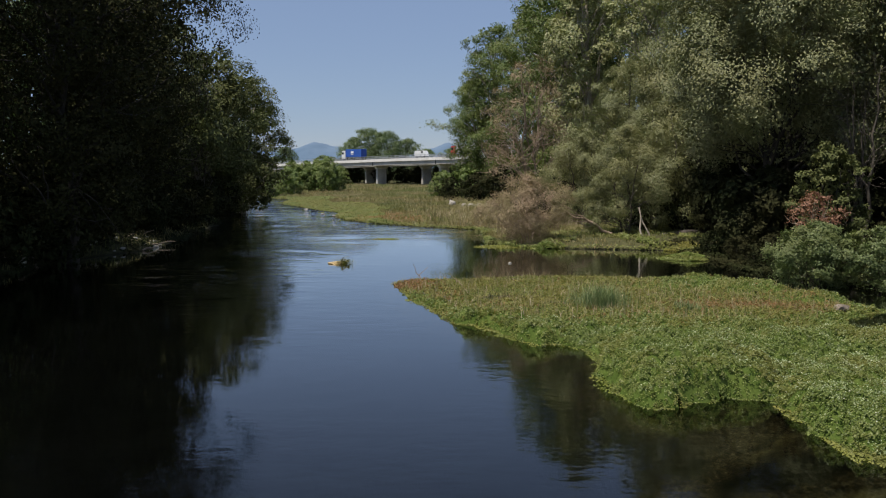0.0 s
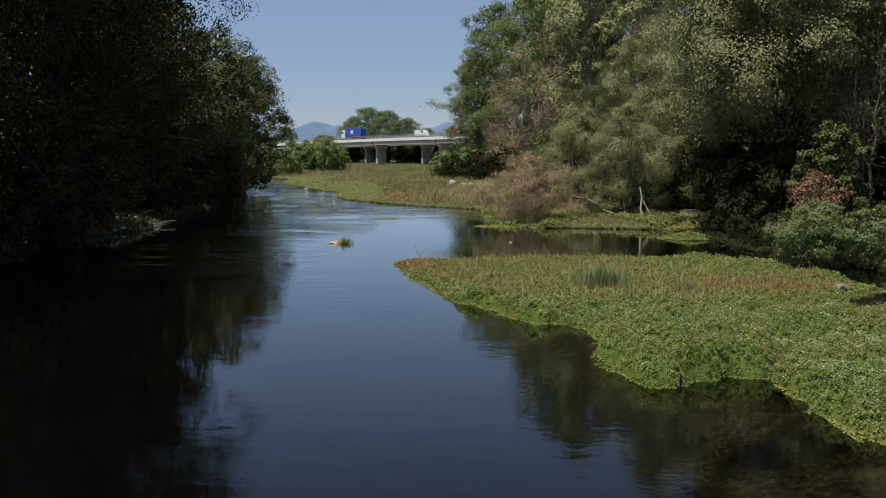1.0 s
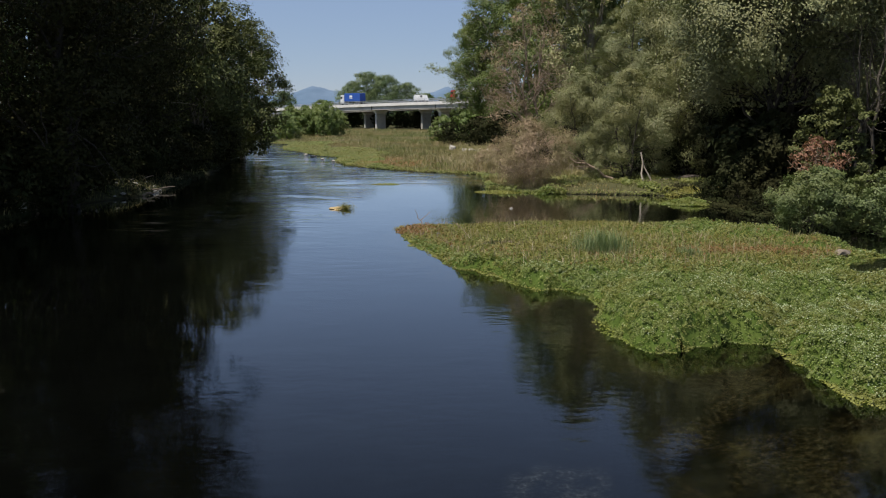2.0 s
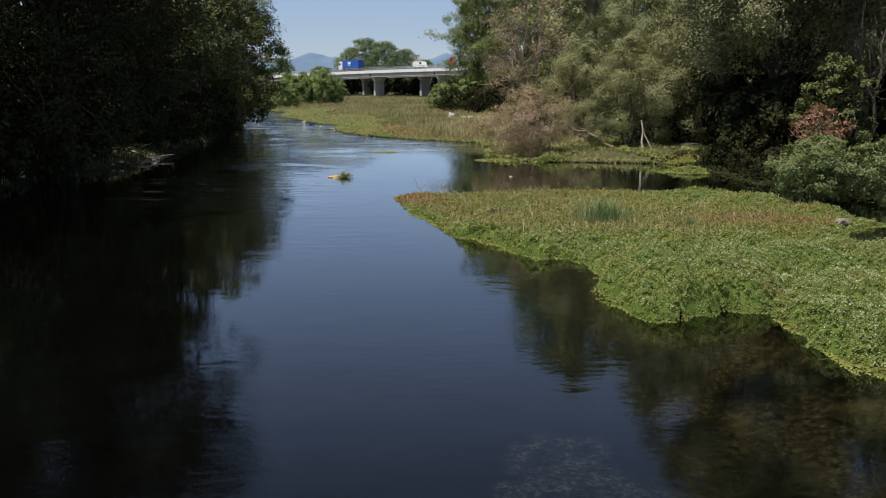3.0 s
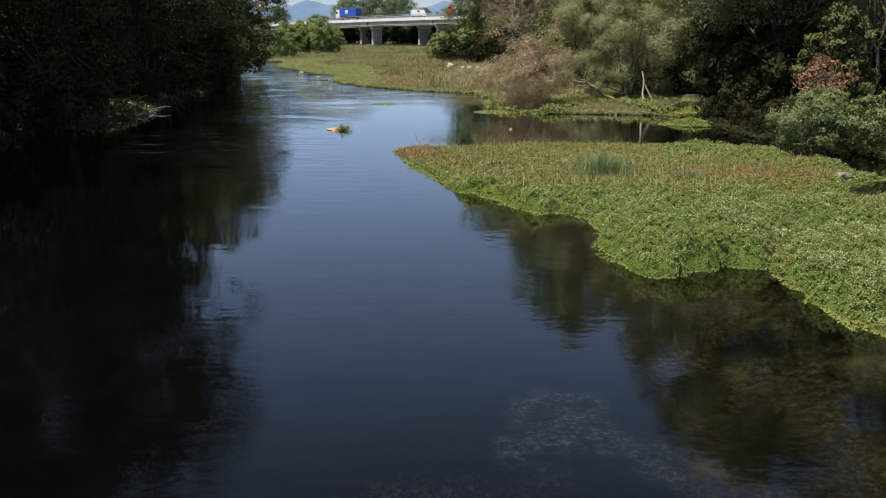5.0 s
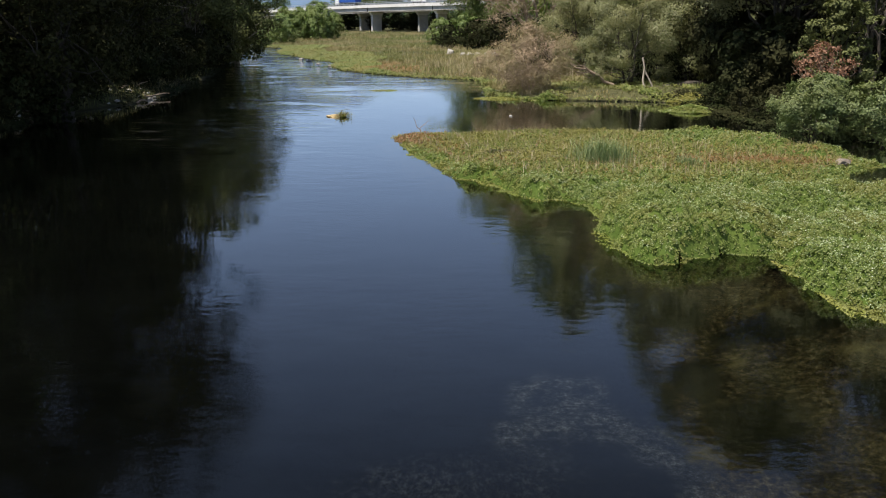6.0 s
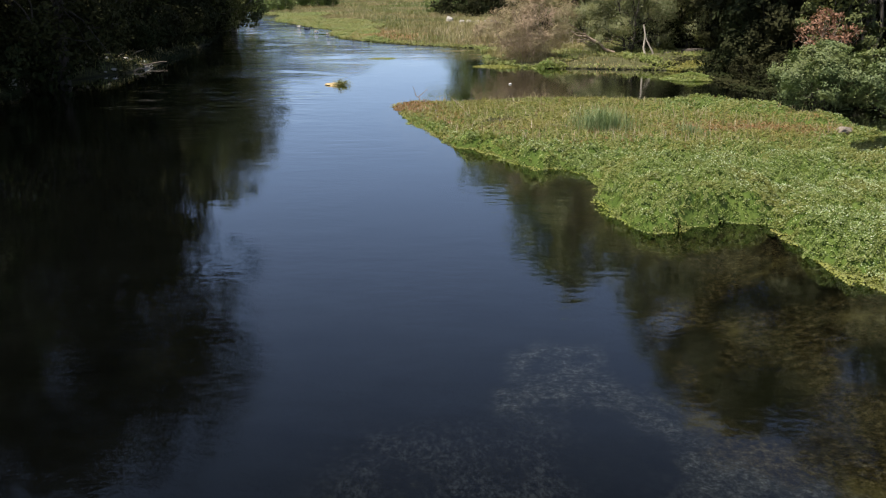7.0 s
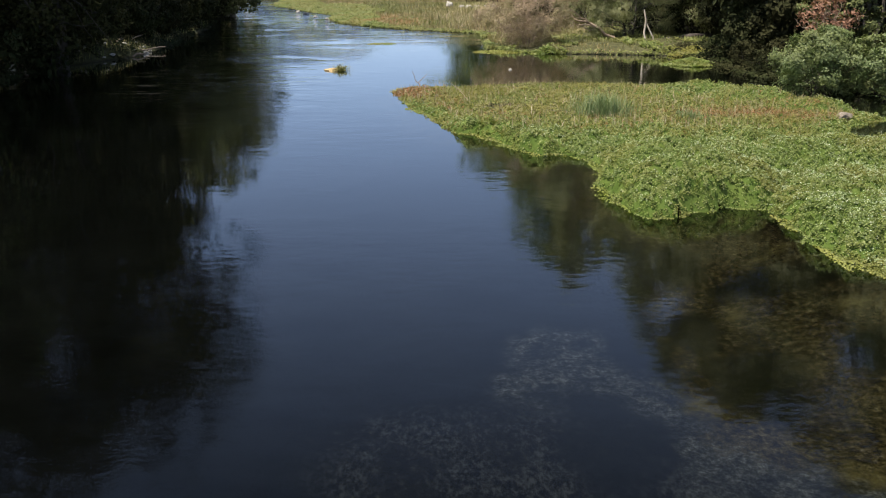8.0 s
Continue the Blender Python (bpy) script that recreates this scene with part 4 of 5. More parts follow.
def watercress_island():
    rng = np.random.default_rng(81)
    root = thing("watercress_bed", "thick floating bed of green watercress with small white flowers", "water plants", kind="stuff")
    xs, ys = np.arange(-3.5, 26.5, 0.22), np.arange(10.5, 48, 0.26)
    X, Y = np.meshgrid(xs, ys)
    sd = bed_sd(X.ravel(), Y.ravel())
    Z = np.where(sd > 0, bed_height(X.ravel(), Y.ravel(), sd) - 0.085, -0.14)
    w = len(xs)
    i = (np.arange(len(ys) - 1)[:, None] * w + np.arange(w - 1)[None]).ravel()
    fc = np.stack([i, i + 1, i + w + 1, i + w], 1)
    fc = fc[(sd[fc] > -0.15).all(1)]
    part("mat", mesh_of("mat", np.stack([X.ravel(), Y.ravel(), Z], 1), fc, MUD, True), MUD, root)

    def scatter(n, near=2.0):
        """Places on the bed, closer together where the bed is nearer to the open river."""
        y = 12.0 * (48 / 12.0) ** rng.random(n) if near == 2 else rng.uniform(12, 48, n)
        x = rng.uniform(-3.5, np.minimum(y * 0.56 + 3, 26))
        s = bed_sd(x, y)
        ok = s > 0.02
        return x[ok], y[ok], s[ok]

    def slope(px, py, ps):
        return (bed_height(px + 0.1, py, ps) - bed_height(px - 0.1, py, ps)) / 0.2, (bed_height(px, py + 0.1, ps) - bed_height(px, py - 0.1, ps)) / 0.2

    # leafy shoots: a whorl of leaflets round each stem, the lower ones wider and flatter
    x, y, s = scatter(104000)
    dry = rng.random(len(x)) > 0.85 * np.minimum(np.exp(-((x - 3.0) / 2.2) ** 2 - ((y - 39.5) / 1.0) ** 2) + np.exp(-((x - 5.6) / 1.0) ** 2 - ((y - 37.6) / 0.4) ** 2), 1)
    # Fewer shoots in creases bare the dark mat, its colour standing in for shade.
    crease = np.minimum(np.abs(val2(x * 1.7 + 5, y * 1.5, 2) - 0.5) * 6, 1)
    dry &= rng.random(len(x)) < 0.35 + 0.65 * crease
    x, y, s = x[dry], y[dry], s[dry]
    g = rng.random(len(x)) < green_share(x, y)
    rust = rng.random(len(x)) < rust_share(x, y)
    for name, pick, mat, ln, wd, each, rise in (("cress_leaves", g, CRESS, 0.066, 0.050, 8, 0.10), ("weed_leaves", ~g & ~rust, KNOT, 0.085, 0.036, 7, 0.12), ("rust_leaves", ~g & rust, RUST, 0.085, 0.036, 7, 0.12)):
        px, py, ps = x[pick], y[pick], s[pick]
        sx, sy = slope(px, py, ps)
        grow = 0.85 + 0.75 * smooth01((py - 18) / 26)
        top = bed_height(px, py, ps) + rng.uniform(-0.05, 0.06, len(px)) * grow
        k = np.repeat(np.arange(len(px)), each)
        tier = np.tile(np.arange(each) / (each - 1), len(px))
        th = np.tile(np.arange(each) * 2.4, len(px)) + np.repeat(rng.uniform(0, 6.28, len(px)), each)
        rad = (0.015 + 0.065 * (1 - tier)) * grow[k]
        c = np.stack([px[k] + np.cos(th) * rad - 0.05 * sx[k], py[k] + np.sin(th) * rad - 0.05 * sy[k], np.maximum(top[k] - rise * (1 - tier) * grow[k], 0.012)], 1)
        nr = np.stack([np.cos(th) * (0.75 - 0.4 * tier) - 0.8 * sx[k], np.sin(th) * (0.75 - 0.4 * tier) - 0.8 * sy[k], 0.75 + 0.35 * tier], 1)
        lv, lf = leaf_arrays(c, nr, ln, wd, rng)
        lv = lv.reshape(-1, 4, 3)
        mid = lv.mean(1, keepdims=True)
        lv = (mid + (lv - mid) * grow[k][:, None, None]).reshape(-1, 3)
        part(name, mesh_of(name, lv, lf, mat), mat, root)
    x, y, s = scatter(100000)
    ok = (rng.random(len(x)) < green_share(x, y) * (0.15 + 0.85 * smooth01((fbm(x * 0.5, y * 0.5, 2) - 0.30) / 0.25))) & ((y < 35) | (x > 10)) & (s > 0.25)
    x, y, s = x[ok], y[ok], s[ok]
    lv, lf = leaf_arrays(np.stack([x, y, bed_height(x, y, s) + rng.uniform(0.03, 0.10, len(x))], 1), np.tile([0, -0.3, 1.0], (len(x), 1)), 0.036, 0.032, rng)
    part("flowers", mesh_of("flowers", lv, lf, PETAL), PETAL, root, "tiny white flower heads")
    # yellow-green duckweed along the waterline
    fx, fy = rng.uniform(-3.5, 14, 120000), rng.uniform(12, 47, 120000)
    fs = bed_sd(fx, fy)
    ok = (fs > -0.16) & (fs < 0.10) & (fbm(fx * 0.6, fy * 0.6, 0) > 0.46)
    fx, fy = fx[ok], fy[ok]
    lv, lf = leaf_arrays(np.stack([fx, fy, rng.uniform(0.008, 0.03, len(fx))], 1), np.tile([0, -0.1, 1.5], (len(fx), 1)), 0.07, 0.055, rng)
    part("duckweed", mesh_of("duckweed", lv, lf, ALGA), ALGA, root, "thin yellow-green scum on the water's edge")
    # loose grass stalks on the olive part
    x, y, s = scatter(20000, 1)
    ok = (green_share(x, y) < 0.5) & (s > 0.2)
    x, y, s = x[ok], y[ok], s[ok]
    bv, bf = blade_arrays(np.stack([x, y, bed_height(x, y, s) - 0.05], 1), 0.33, 0.018, rng, 0.5)
    part("stalks", mesh_of("stalks", bv, bf, REED), REED, root)


watercress_island()


def blades_thing(name, label, category, x, y, z, height, width, mat, seed, lean=0.25, kind="stuff"):
    rng = np.random.default_rng(seed)
    bv, bf = blade_arrays(np.stack([x, y, z], 1), height, width, rng, lean)
    return tagged(new(name, mesh_of(name, bv, bf, mat)), label, category, kind=kind)


def rush_tuft(x0, y0, r, h, n, seed, label):
    rng = np.random.default_rng(seed)
    a, q = rng.uniform(0, 6.28, n), np.abs(rng.normal(0, 0.5, n)) * r
    blades_thing("rush_tuft", label, "grass", x0 + np.cos(a) * q, y0 + np.sin(a) * q, np.full(n, 0.05), h, 0.017, RUSH, seed + 1, 0.55)


rush_tuft(6.9, 36.3, 1.5, 0.85, 1100, 82, "blue-green tuft of rushes on the weed bed")
rush_tuft(10.2, 34.6, 0.8, 0.5, 300, 84, "small wiry tuft of rushes on the weed bed")


def stone(x, y, z, sx, sy, sz, seed, label, mat=STONE, name="stone", group=""):
    rng = np.random.default_rng(seed)
    bm = bmesh.new()
    bmesh.ops.create_icosphere(bm, subdivisions=2, radius=1)
    for v in bm.verts:
        v.co *= 0.85 + 0.3 * noise.noise(v.co * 1.3 + Vector((seed, 0, 0))) + rng.uniform(-0.05, 0.05)
        v.co = Vector((v.co.x * sx, v.co.y * sy, max(v.co.z, -0.5) * sz))
    me = bpy.data.meshes.new(name)
    bm.to_mesh(me)
    bm.free()
    me.materials.append(mat)
    ob = new(name, me)
    ob.matrix_basis = pose(x, y, z, 0, 0, rng.uniform(0, 360))
    return tagged(ob, label, "stone", group)


stone(16.9, 35.2, 0.12, 0.5, 0.32, 0.26, 91, "pale grey rock half sunk in the weed bed", BROWNSTONE)
stone(1.3, 122, 1.0, 0.8, 0.6, 0.7, 92, "white boulder among dry reeds on the gravel bar", group="gravel bar stones")
for k, (x, y, q) in enumerate([(4.0, 117, 0.7), (5.0, 118, 0.8), (6.2, 116, 0.7), (7.0, 115, 0.9), (3.0, 119, 0.6), (7.8, 114, 0.7)]):
    stone(x, y, 0.95, q, q * 0.8, q * 0.6, 93 + k, "pale stone among dry reeds on the gravel bar", group="gravel bar stones")
rs = np.random.default_rng(7)
for k in range(34):
    y = rs.choice([52.0, 57.0, 60.5, 66.0]) + rs.normal(0, 1.8)
    x = float(shore_left(y)) - rs.uniform(0.0, 2.6)
    q = rs.uniform(0.10, 0.42)
    stone(x, y, float(ground_z(x, y)) + 0.05, q, q * 0.8, q * 0.5, 110 + k, "grey stone on the shaded earthy bank", group="bank stones")
for k, (x, y, q) in enumerate([(-18.5, 120, 0.5), (-14, 108, 0.35), (-20.5, 126, 0.4), (-16.2, 113, 0.3)]):
    stone(x, y, 0.05, q, q, q * 0.5, 140 + k, "wet stone in the rapids by the bar", group="rapids stones")

# sandy islet with weed in mid-stream
islet = thing("islet", "small ochre sand islet with a green weed clump in mid-stream", "islet")
bm = bmesh.new()
bmesh.ops.create_icosphere(bm, subdivisions=3, radius=1)
for v in bm.verts:
    n3 = 0.85 + 0.35 * noise.noise(v.co * 1.7)
    v.co = Vector((v.co.x * 0.72 * n3 - 6.75, v.co.y * 0.5 * n3 + 53.6, max(v.co.z, -0.8) * 0.17 * n3))
part("sand", bm, SAND, islet)
rng = np.random.default_rng(150)
c = np.stack([rng.normal(-6.3, 0.24, 700), rng.normal(53.4, 0.2, 700), np.abs(rng.normal(0.08, 0.13, 700))], 1)
lv, lf = leaf_arrays(c, np.tile([0, 0, 1.0], (700, 1)), 0.12, 0.05, rng)
tagged(part("weed", mesh_of("weed", lv, lf, KNOT), KNOT, islet), kind="stuff")
part("root", tubes_mesh("root", [(wander((-6.5, 53.4, 0.05), (-6.35, 53.3, 0.42), rng, 4, 0.1), np.linspace(0.05, 0.02, 4), 5), (wander((-6.3, 53.4, 0.05), (-6.0, 53.3, 0.3), rng, 4, 0.1), np.linspace(0.04, 0.015, 4), 5)], WETWOOD), WETWOOD, islet)


def weed_raft(name, label, x0, y0, rx, ry, n, mat, seed, h=0.05, size=(0.12, 0.06), category="water plants"):
    """A flat raft of weed on the water, thin towards its edge."""
    rng = np.random.default_rng(seed)
    a, q = rng.uniform(0, 6.28, n), rng.uniform(0, 1, n) ** 0.5
    q = q * (0.75 + 0.5 * val2(a * 1.3 + seed, q * 3, 1))
    x, y = x0 + np.cos(a) * q * rx, y0 + np.sin(a) * q * ry
    z = 0.012 + h * (1 - np.minimum(q, 1)) * rng.uniform(0.2, 1, n)
    lv, lf = leaf_arrays(np.stack([x, y, z], 1), np.stack([0 * x, 0 * x - 0.2, 0 * x + 1.2], 1), size[0], size[1], rng)
    return tagged(new(name, mesh_of(name, lv, lf, mat)), label, category, kind="stuff")


weed_raft("weed_raft", "thin yellow-green scum along the edge of the weed bed", 8.55, 17.6, 0.10, 0.9, 170, ALGA, 167, 0.02, (0.06, 0.045))
stone(4.3, 53.6, 0.02, 0.22, 0.12, 0.08, 168, "small white pebble awash in the side channel")
weed_raft("weed_raft", "flat patch of yellow-green weed on the water", -5.0, 72.5, 1.3, 0.8, 500, ALGA, 160)
weed_raft("weed_raft", "bright green water plants below the bank", 16.6, 56.5, 1.9, 1.9, 2600, CRESS, 161, 0.5, (0.16, 0.1))
weed_raft("weed_raft", "bright green water plants below the bank", 18.4, 62.4, 2.2, 1.8, 3600, ALGA, 162, 0.8, (0.2, 0.1))
weed_raft("weed_raft", "yellow-green weed fringe along the bank", 14.5, 64.0, 4.0, 1.0, 2400, ALGA, 163, 0.2, (0.16, 0.08))
weed_raft("weed_raft", "yellow-green weed fringe along the bank", 4.6, 65.2, 2.4, 1.0, 1500, ALGA, 164, 0.15, (0.16, 0.08))
weed_raft("weed_raft", "leafy green water plants in front of the dead bush", 8.3, 64.3, 1.6, 0.8, 1500, CRESS, 165, 0.9, (0.18, 0.09))


# gravel bar vegetation
def bar_points(n, seed, y0, y1, inner, outer):
    rng = np.random.default_rng(seed)
    y = y0 + (y1 - y0) * rng.random(n) ** 1.5
    x = shore_right(y) + rng.uniform(inner, outer, n)
    return x, y, ground_z(x, y)


def moss_width(x, y):
    """Metres from the water over which low bright weed covers the bar."""
    return 0.9 + 1.0 * smooth01((y - 90) / 10) + 15 * smooth01((y - 94) / 14) * smooth01((178 - y) / 20) * (fbm(x * 0.16, y * 0.1, 1) - 0.12)


x, y, z = bar_points(70000, 171, 66, 240, -0.3, 26)
clump = 0.25 * np.exp(-((x - 2) / 4) ** 2 - ((y - 93) / 9) ** 2) + fbm(x * 0.13, y * 0.09, 2) + 0.22 * smooth01((x + 6) / 12) - 0.1 * fbm(x * 0.9, y * 0.5, 0)
k = (clump > 0.44 + 0.09 * smooth01((y - 100) / 15)) & (x < 16) & ((y > 80) | (x < 8)) & (x > shore_right(y) + 0.4 + moss_width(x, y))
blades_thing("dry_reeds", "stand of dry tan reeds and grass on the gravel bar", "grass", x[k], y[k], z[k] - 0.03, 0.3 + 0.6 * smooth01((clump[k] - 0.48) / 0.25) * (0.5 + fbm(x[k] * 0.8, y[k] * 0.5, 1)), 0.035, REED, 172, 0.5)
x, y, z = bar_points(62000, 173, 66, 265, 0.2, 36)
rng = np.random.default_rng(179)
x = np.concatenate([x, rng.uniform(3, 27, 24000)])
y = np.concatenate([y, rng.uniform(44, 88, 24000)])
z = ground_z(x, y)
moss = (x - shore_right(y)) < moss_width(x, y) - 0.4
k = (x < 27) & (z > 0.03) & ((y > 76) | (x < 3) | (fbm(x * 0.6, y * 0.6, 2) > 0.38)) & (~moss | (y < 92)) & ((x < 21) | (y > 84)) & ((y > 57) | (x < 17.2))
x, y, z = x[k], y[k], z[k]
blades_thing("bank_grass", "rough green and yellow grass covering the gravel bar", "grass", x, y, z - 0.03, (0.2 + 0.75 * fbm(x * 0.4, y * 0.3, 3) ** 1.5) * (0.45 + 0.55 * smooth01((y - 66) / 14)), 0.05, GRASS, 174, 0.5)
rng = np.random.default_rng(180)
y = rng.uniform(195, 300, 16000)
x = np.minimum(shore_right(y) + rng.uniform(0.5, 75, 16000), 12)
blades_thing("bank_grass", "tall green grass below the bridge", "grass", x, y, ground_z(x, y) - 0.03, 0.2 + 0.7 * fbm(x * 0.15, y * 0.15, 1), 0.14, GRASS, 181, 0.4)
x, y, z = bar_points(80000, 175, 78, 172, -1.2, 15)
k = (x - shore_right(y)) < moss_width(x, y)
x, y, z = x[k], y[k], z[k]
rng = np.random.default_rng(176)
my = rng.uniform(92, 178, 70000)
mx = shore_right(my) + rng.uniform(-0.6, 11, 70000)
k = mx - shore_right(my) < moss_width(mx, my)
x, y = np.concatenate([x, mx[k], rng.uniform(3.5, 19.5, 20000)]), np.concatenate([y, my[k], rng.uniform(59.5, 73, 20000)])
z = ground_z(x, y)
k = (z > -0.06) & ((z < 0.09) | (y > 84) | (fbm(x * 0.7, y * 0.7, 1) > 0.62)) & (fbm(x * 0.5 + 3, y * 0.5, 3) > 0.28)
x, y, z = x[k], y[k], z[k]
lv, lf = leaf_arrays(np.stack([x, y, np.maximum(z, 0.0) + rng.uniform(0.02, 0.16, len(x)) * (0.4 + 2.4 * fbm(x * 0.9, y * 0.9, 2))], 1), np.tile([0, -0.3, 1.0], (len(x), 1)), 0.26, 0.13, rng)
tagged(new("weed_fringe", mesh_of("weed_fringe", lv, lf, MOSS)), "bright yellow-green weed along the edge of the bar", "water plants", kind="stuff")
rng = np.random.default_rng(183)
x, y = np.concatenate([rng.normal(-8.2, 1.6, 2600), rng.normal(-4.5, 2.0, 1200)]), np.concatenate([rng.normal(101, 3.0, 2600), rng.normal(95, 2.0, 1200)])
k = x > shore_right(y) + 0.8
x, y = x[k], y[k]
lv, lf = leaf_arrays(np.stack([x, y, ground_z(x, y) + rng.uniform(0.05, 0.40, len(x)) * fbm(x * 0.7, y * 0.5, 2)], 1), np.tile([0, -0.4, 1.0], (len(x), 1)), 0.22, 0.10, rng)
tagged(new("red_weed", mesh_of("red_weed", lv, lf, RUST)), "rust-red low weed on the edge of the gravel bar", "water plants", kind="stuff")
rng = np.random.default_rng(177)
y = rng.uniform(38, 130, 4000)
x = shore_left(y) - rng.uniform(0.2, 4, 4000)
blades_thing("bank_grass", "sparse dark grass on the shaded bank", "grass", x, y, ground_z(x, y) - 0.03, 0.5, 0.03, GRASS, 178, 0.5)


# Near-black leaf cover laid over both banks to stand for their shade.
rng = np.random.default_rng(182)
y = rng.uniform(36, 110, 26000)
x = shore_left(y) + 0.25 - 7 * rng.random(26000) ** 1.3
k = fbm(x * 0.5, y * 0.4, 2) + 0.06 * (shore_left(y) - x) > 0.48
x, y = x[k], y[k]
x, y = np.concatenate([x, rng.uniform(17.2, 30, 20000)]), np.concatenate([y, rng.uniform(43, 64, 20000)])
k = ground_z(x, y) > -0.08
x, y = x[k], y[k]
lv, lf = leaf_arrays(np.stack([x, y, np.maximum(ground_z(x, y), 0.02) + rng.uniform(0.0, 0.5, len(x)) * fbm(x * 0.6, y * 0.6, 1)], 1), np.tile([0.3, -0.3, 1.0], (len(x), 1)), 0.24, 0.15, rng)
tagged(new("undergrowth", mesh_of("undergrowth", lv, lf, SHADE_LOW)), "creeping undergrowth on the earthy banks, shade put into its leaf colour", "undergrowth", kind="stuff")


# ---------------------------------------------------------------- driftwood
def timber(name, label, category, lines, mat):
    return tagged(new(name, tubes_mesh(name, lines, mat)), label, category)


rng = np.random.default_rng(190)
timber("leaning_pole", "two pale broken poles leaning together in the shallows", "dead wood",
       [(wander((16.0, 66.6, -0.2), (15.7, 67.2, 3.0), rng, 5, 0.02), np.linspace(0.1, 0.06, 5), 6), (wander((16.9, 66.8, -0.2), (15.8, 67.1, 2.4), rng, 5, 0.02), np.linspace(0.09, 0.05, 5), 6)], PALEBARK)
timber("fallen_log", "dark fallen log lying along the bank", "dead wood", [(wander((17.2, 68.6, 0.35), (22.5, 69.0, 1.2), rng, 7, 0.02), np.linspace(0.32, 0.22, 7), 8)], WETWOOD)
timber("broken_branch", "broken branch with forked dark ends on the bank", "dead wood",
       [(wander((14.2, 70.5, 0.6), (10.4, 70.0, 2.4), rng, 6, 0.04), np.linspace(0.16, 0.05, 6), 6)] +
       [(wander((12.6, 70.3, 1.4), (11 - 0.5 * k, 70 - 0.3 * k, 1.5 + 0.6 * k), rng, 4, 0.08), np.linspace(0.07, 0.02, 4), 5) for k in range(4)], DEADWOOD)
timber("hanging_branch", "long pale dead branch hanging from the willow", "dead wood",
       [(wander((17.6, 76, 4.8), (22, 77, 5.1), rng, 6, 0.02), np.linspace(0.08, 0.14, 6), 6), (wander((21.8, 77, 5.0), (21.0, 76.5, 2.4), rng, 5, 0.08), np.linspace(0.07, 0.04, 5), 5)], PALEBARK)
timber("dry_twig", "thin dry twig standing on the weed bed tip", "dead wood",
       [(wander((-1.2, 44.8, 0.1), (-1.6, 44.8, 0.95), rng, 5, 0.06), np.linspace(0.025, 0.01, 5), 4), (wander((-1.3, 44.8, 0.35), (-0.8, 44.8, 0.8), rng, 4, 0.06), np.linspace(0.018, 0.008, 4), 4)], DEADWOOD)
timber("dry_twig", "pale dry stalk lying over the weed bed", "dead wood",
       [(wander((1.2, 40.0, 0.1), (0.3, 41.5, 0.9), rng, 5, 0.03), np.linspace(0.016, 0.007, 5), 4)], DEADWOOD)
timber("dry_twig", "tangle of dry branches in the dark inlet", "dead wood",
       [(wander((18.2 + 0.3 * k, 34, 0), (19.2 + 0.35 * k, 34.5, 0.5 + 0.2 * (k % 3)), rng, 5, 0.08), np.linspace(0.04, 0.012, 5), 4) for k in range(5)], DEADWOOD)

rng = np.random.default_rng(191)
for k in range(16):
    y = rng.uniform(46, 80)
    x = float(shore_left(y)) - rng.uniform(-0.3, 2.2)
    z = float(ground_z(x, y))
    a, ln = rng.uniform(-0.9, 0.9), rng.uniform(0.8, 2.6)
    timber("driftwood", "pale dead branch washed up on the shaded bank", "dead wood",
           [(wander((x, y, z + 0.05), (x + ln * math.sin(a), y + ln * math.cos(a), z + 0.12 + rng.uniform(0, 0.35)), rng, 5, 0.06), np.linspace(0.08, 0.025, 5), 5)], DEADWOOD)

# ---------------------------------------------------------------- road bridge
U, N2 = np.array([0.7071, -0.7071]), np.array([0.7071, 0.7071])
PIER0 = np.array([-24.2, 286.5])


def rail_top(s):
    return 10.5 + 0.017 * s - 0.0001 * s * s


def deck_point(s, n, z):
    p = PIER0 + U * s + N2 * n
    return (p[0], p[1], z)


def sweep(name, section, s0, s1, mat, parent, shift=0.0, step=6.0, label=""):
    """A closed section (n, z below the rail's top) drawn along the deck."""
    ss = np.arange(s0, s1 + 0.1, step)
    k = len(section)
    v = [deck_point(s, n + shift, rail_top(s) + z) for s in ss for n, z in section]
    f = [(i * k + j, (i + 1) * k + j, (i + 1) * k + (j + 1) % k, i * k + (j + 1) % k) for i in range(len(ss) - 1) for j in range(k)]
    return part(name, mesh_of(name, v, f, mat), mat, parent, label)


bm = bmesh.new()
box(bm, (0.10, 0.10, 1.0), (0, 0, 0))
POST = bpy.data.meshes.new("post")
bm.to_mesh(POST)
bm.free()
POST.materials.append(GALV)


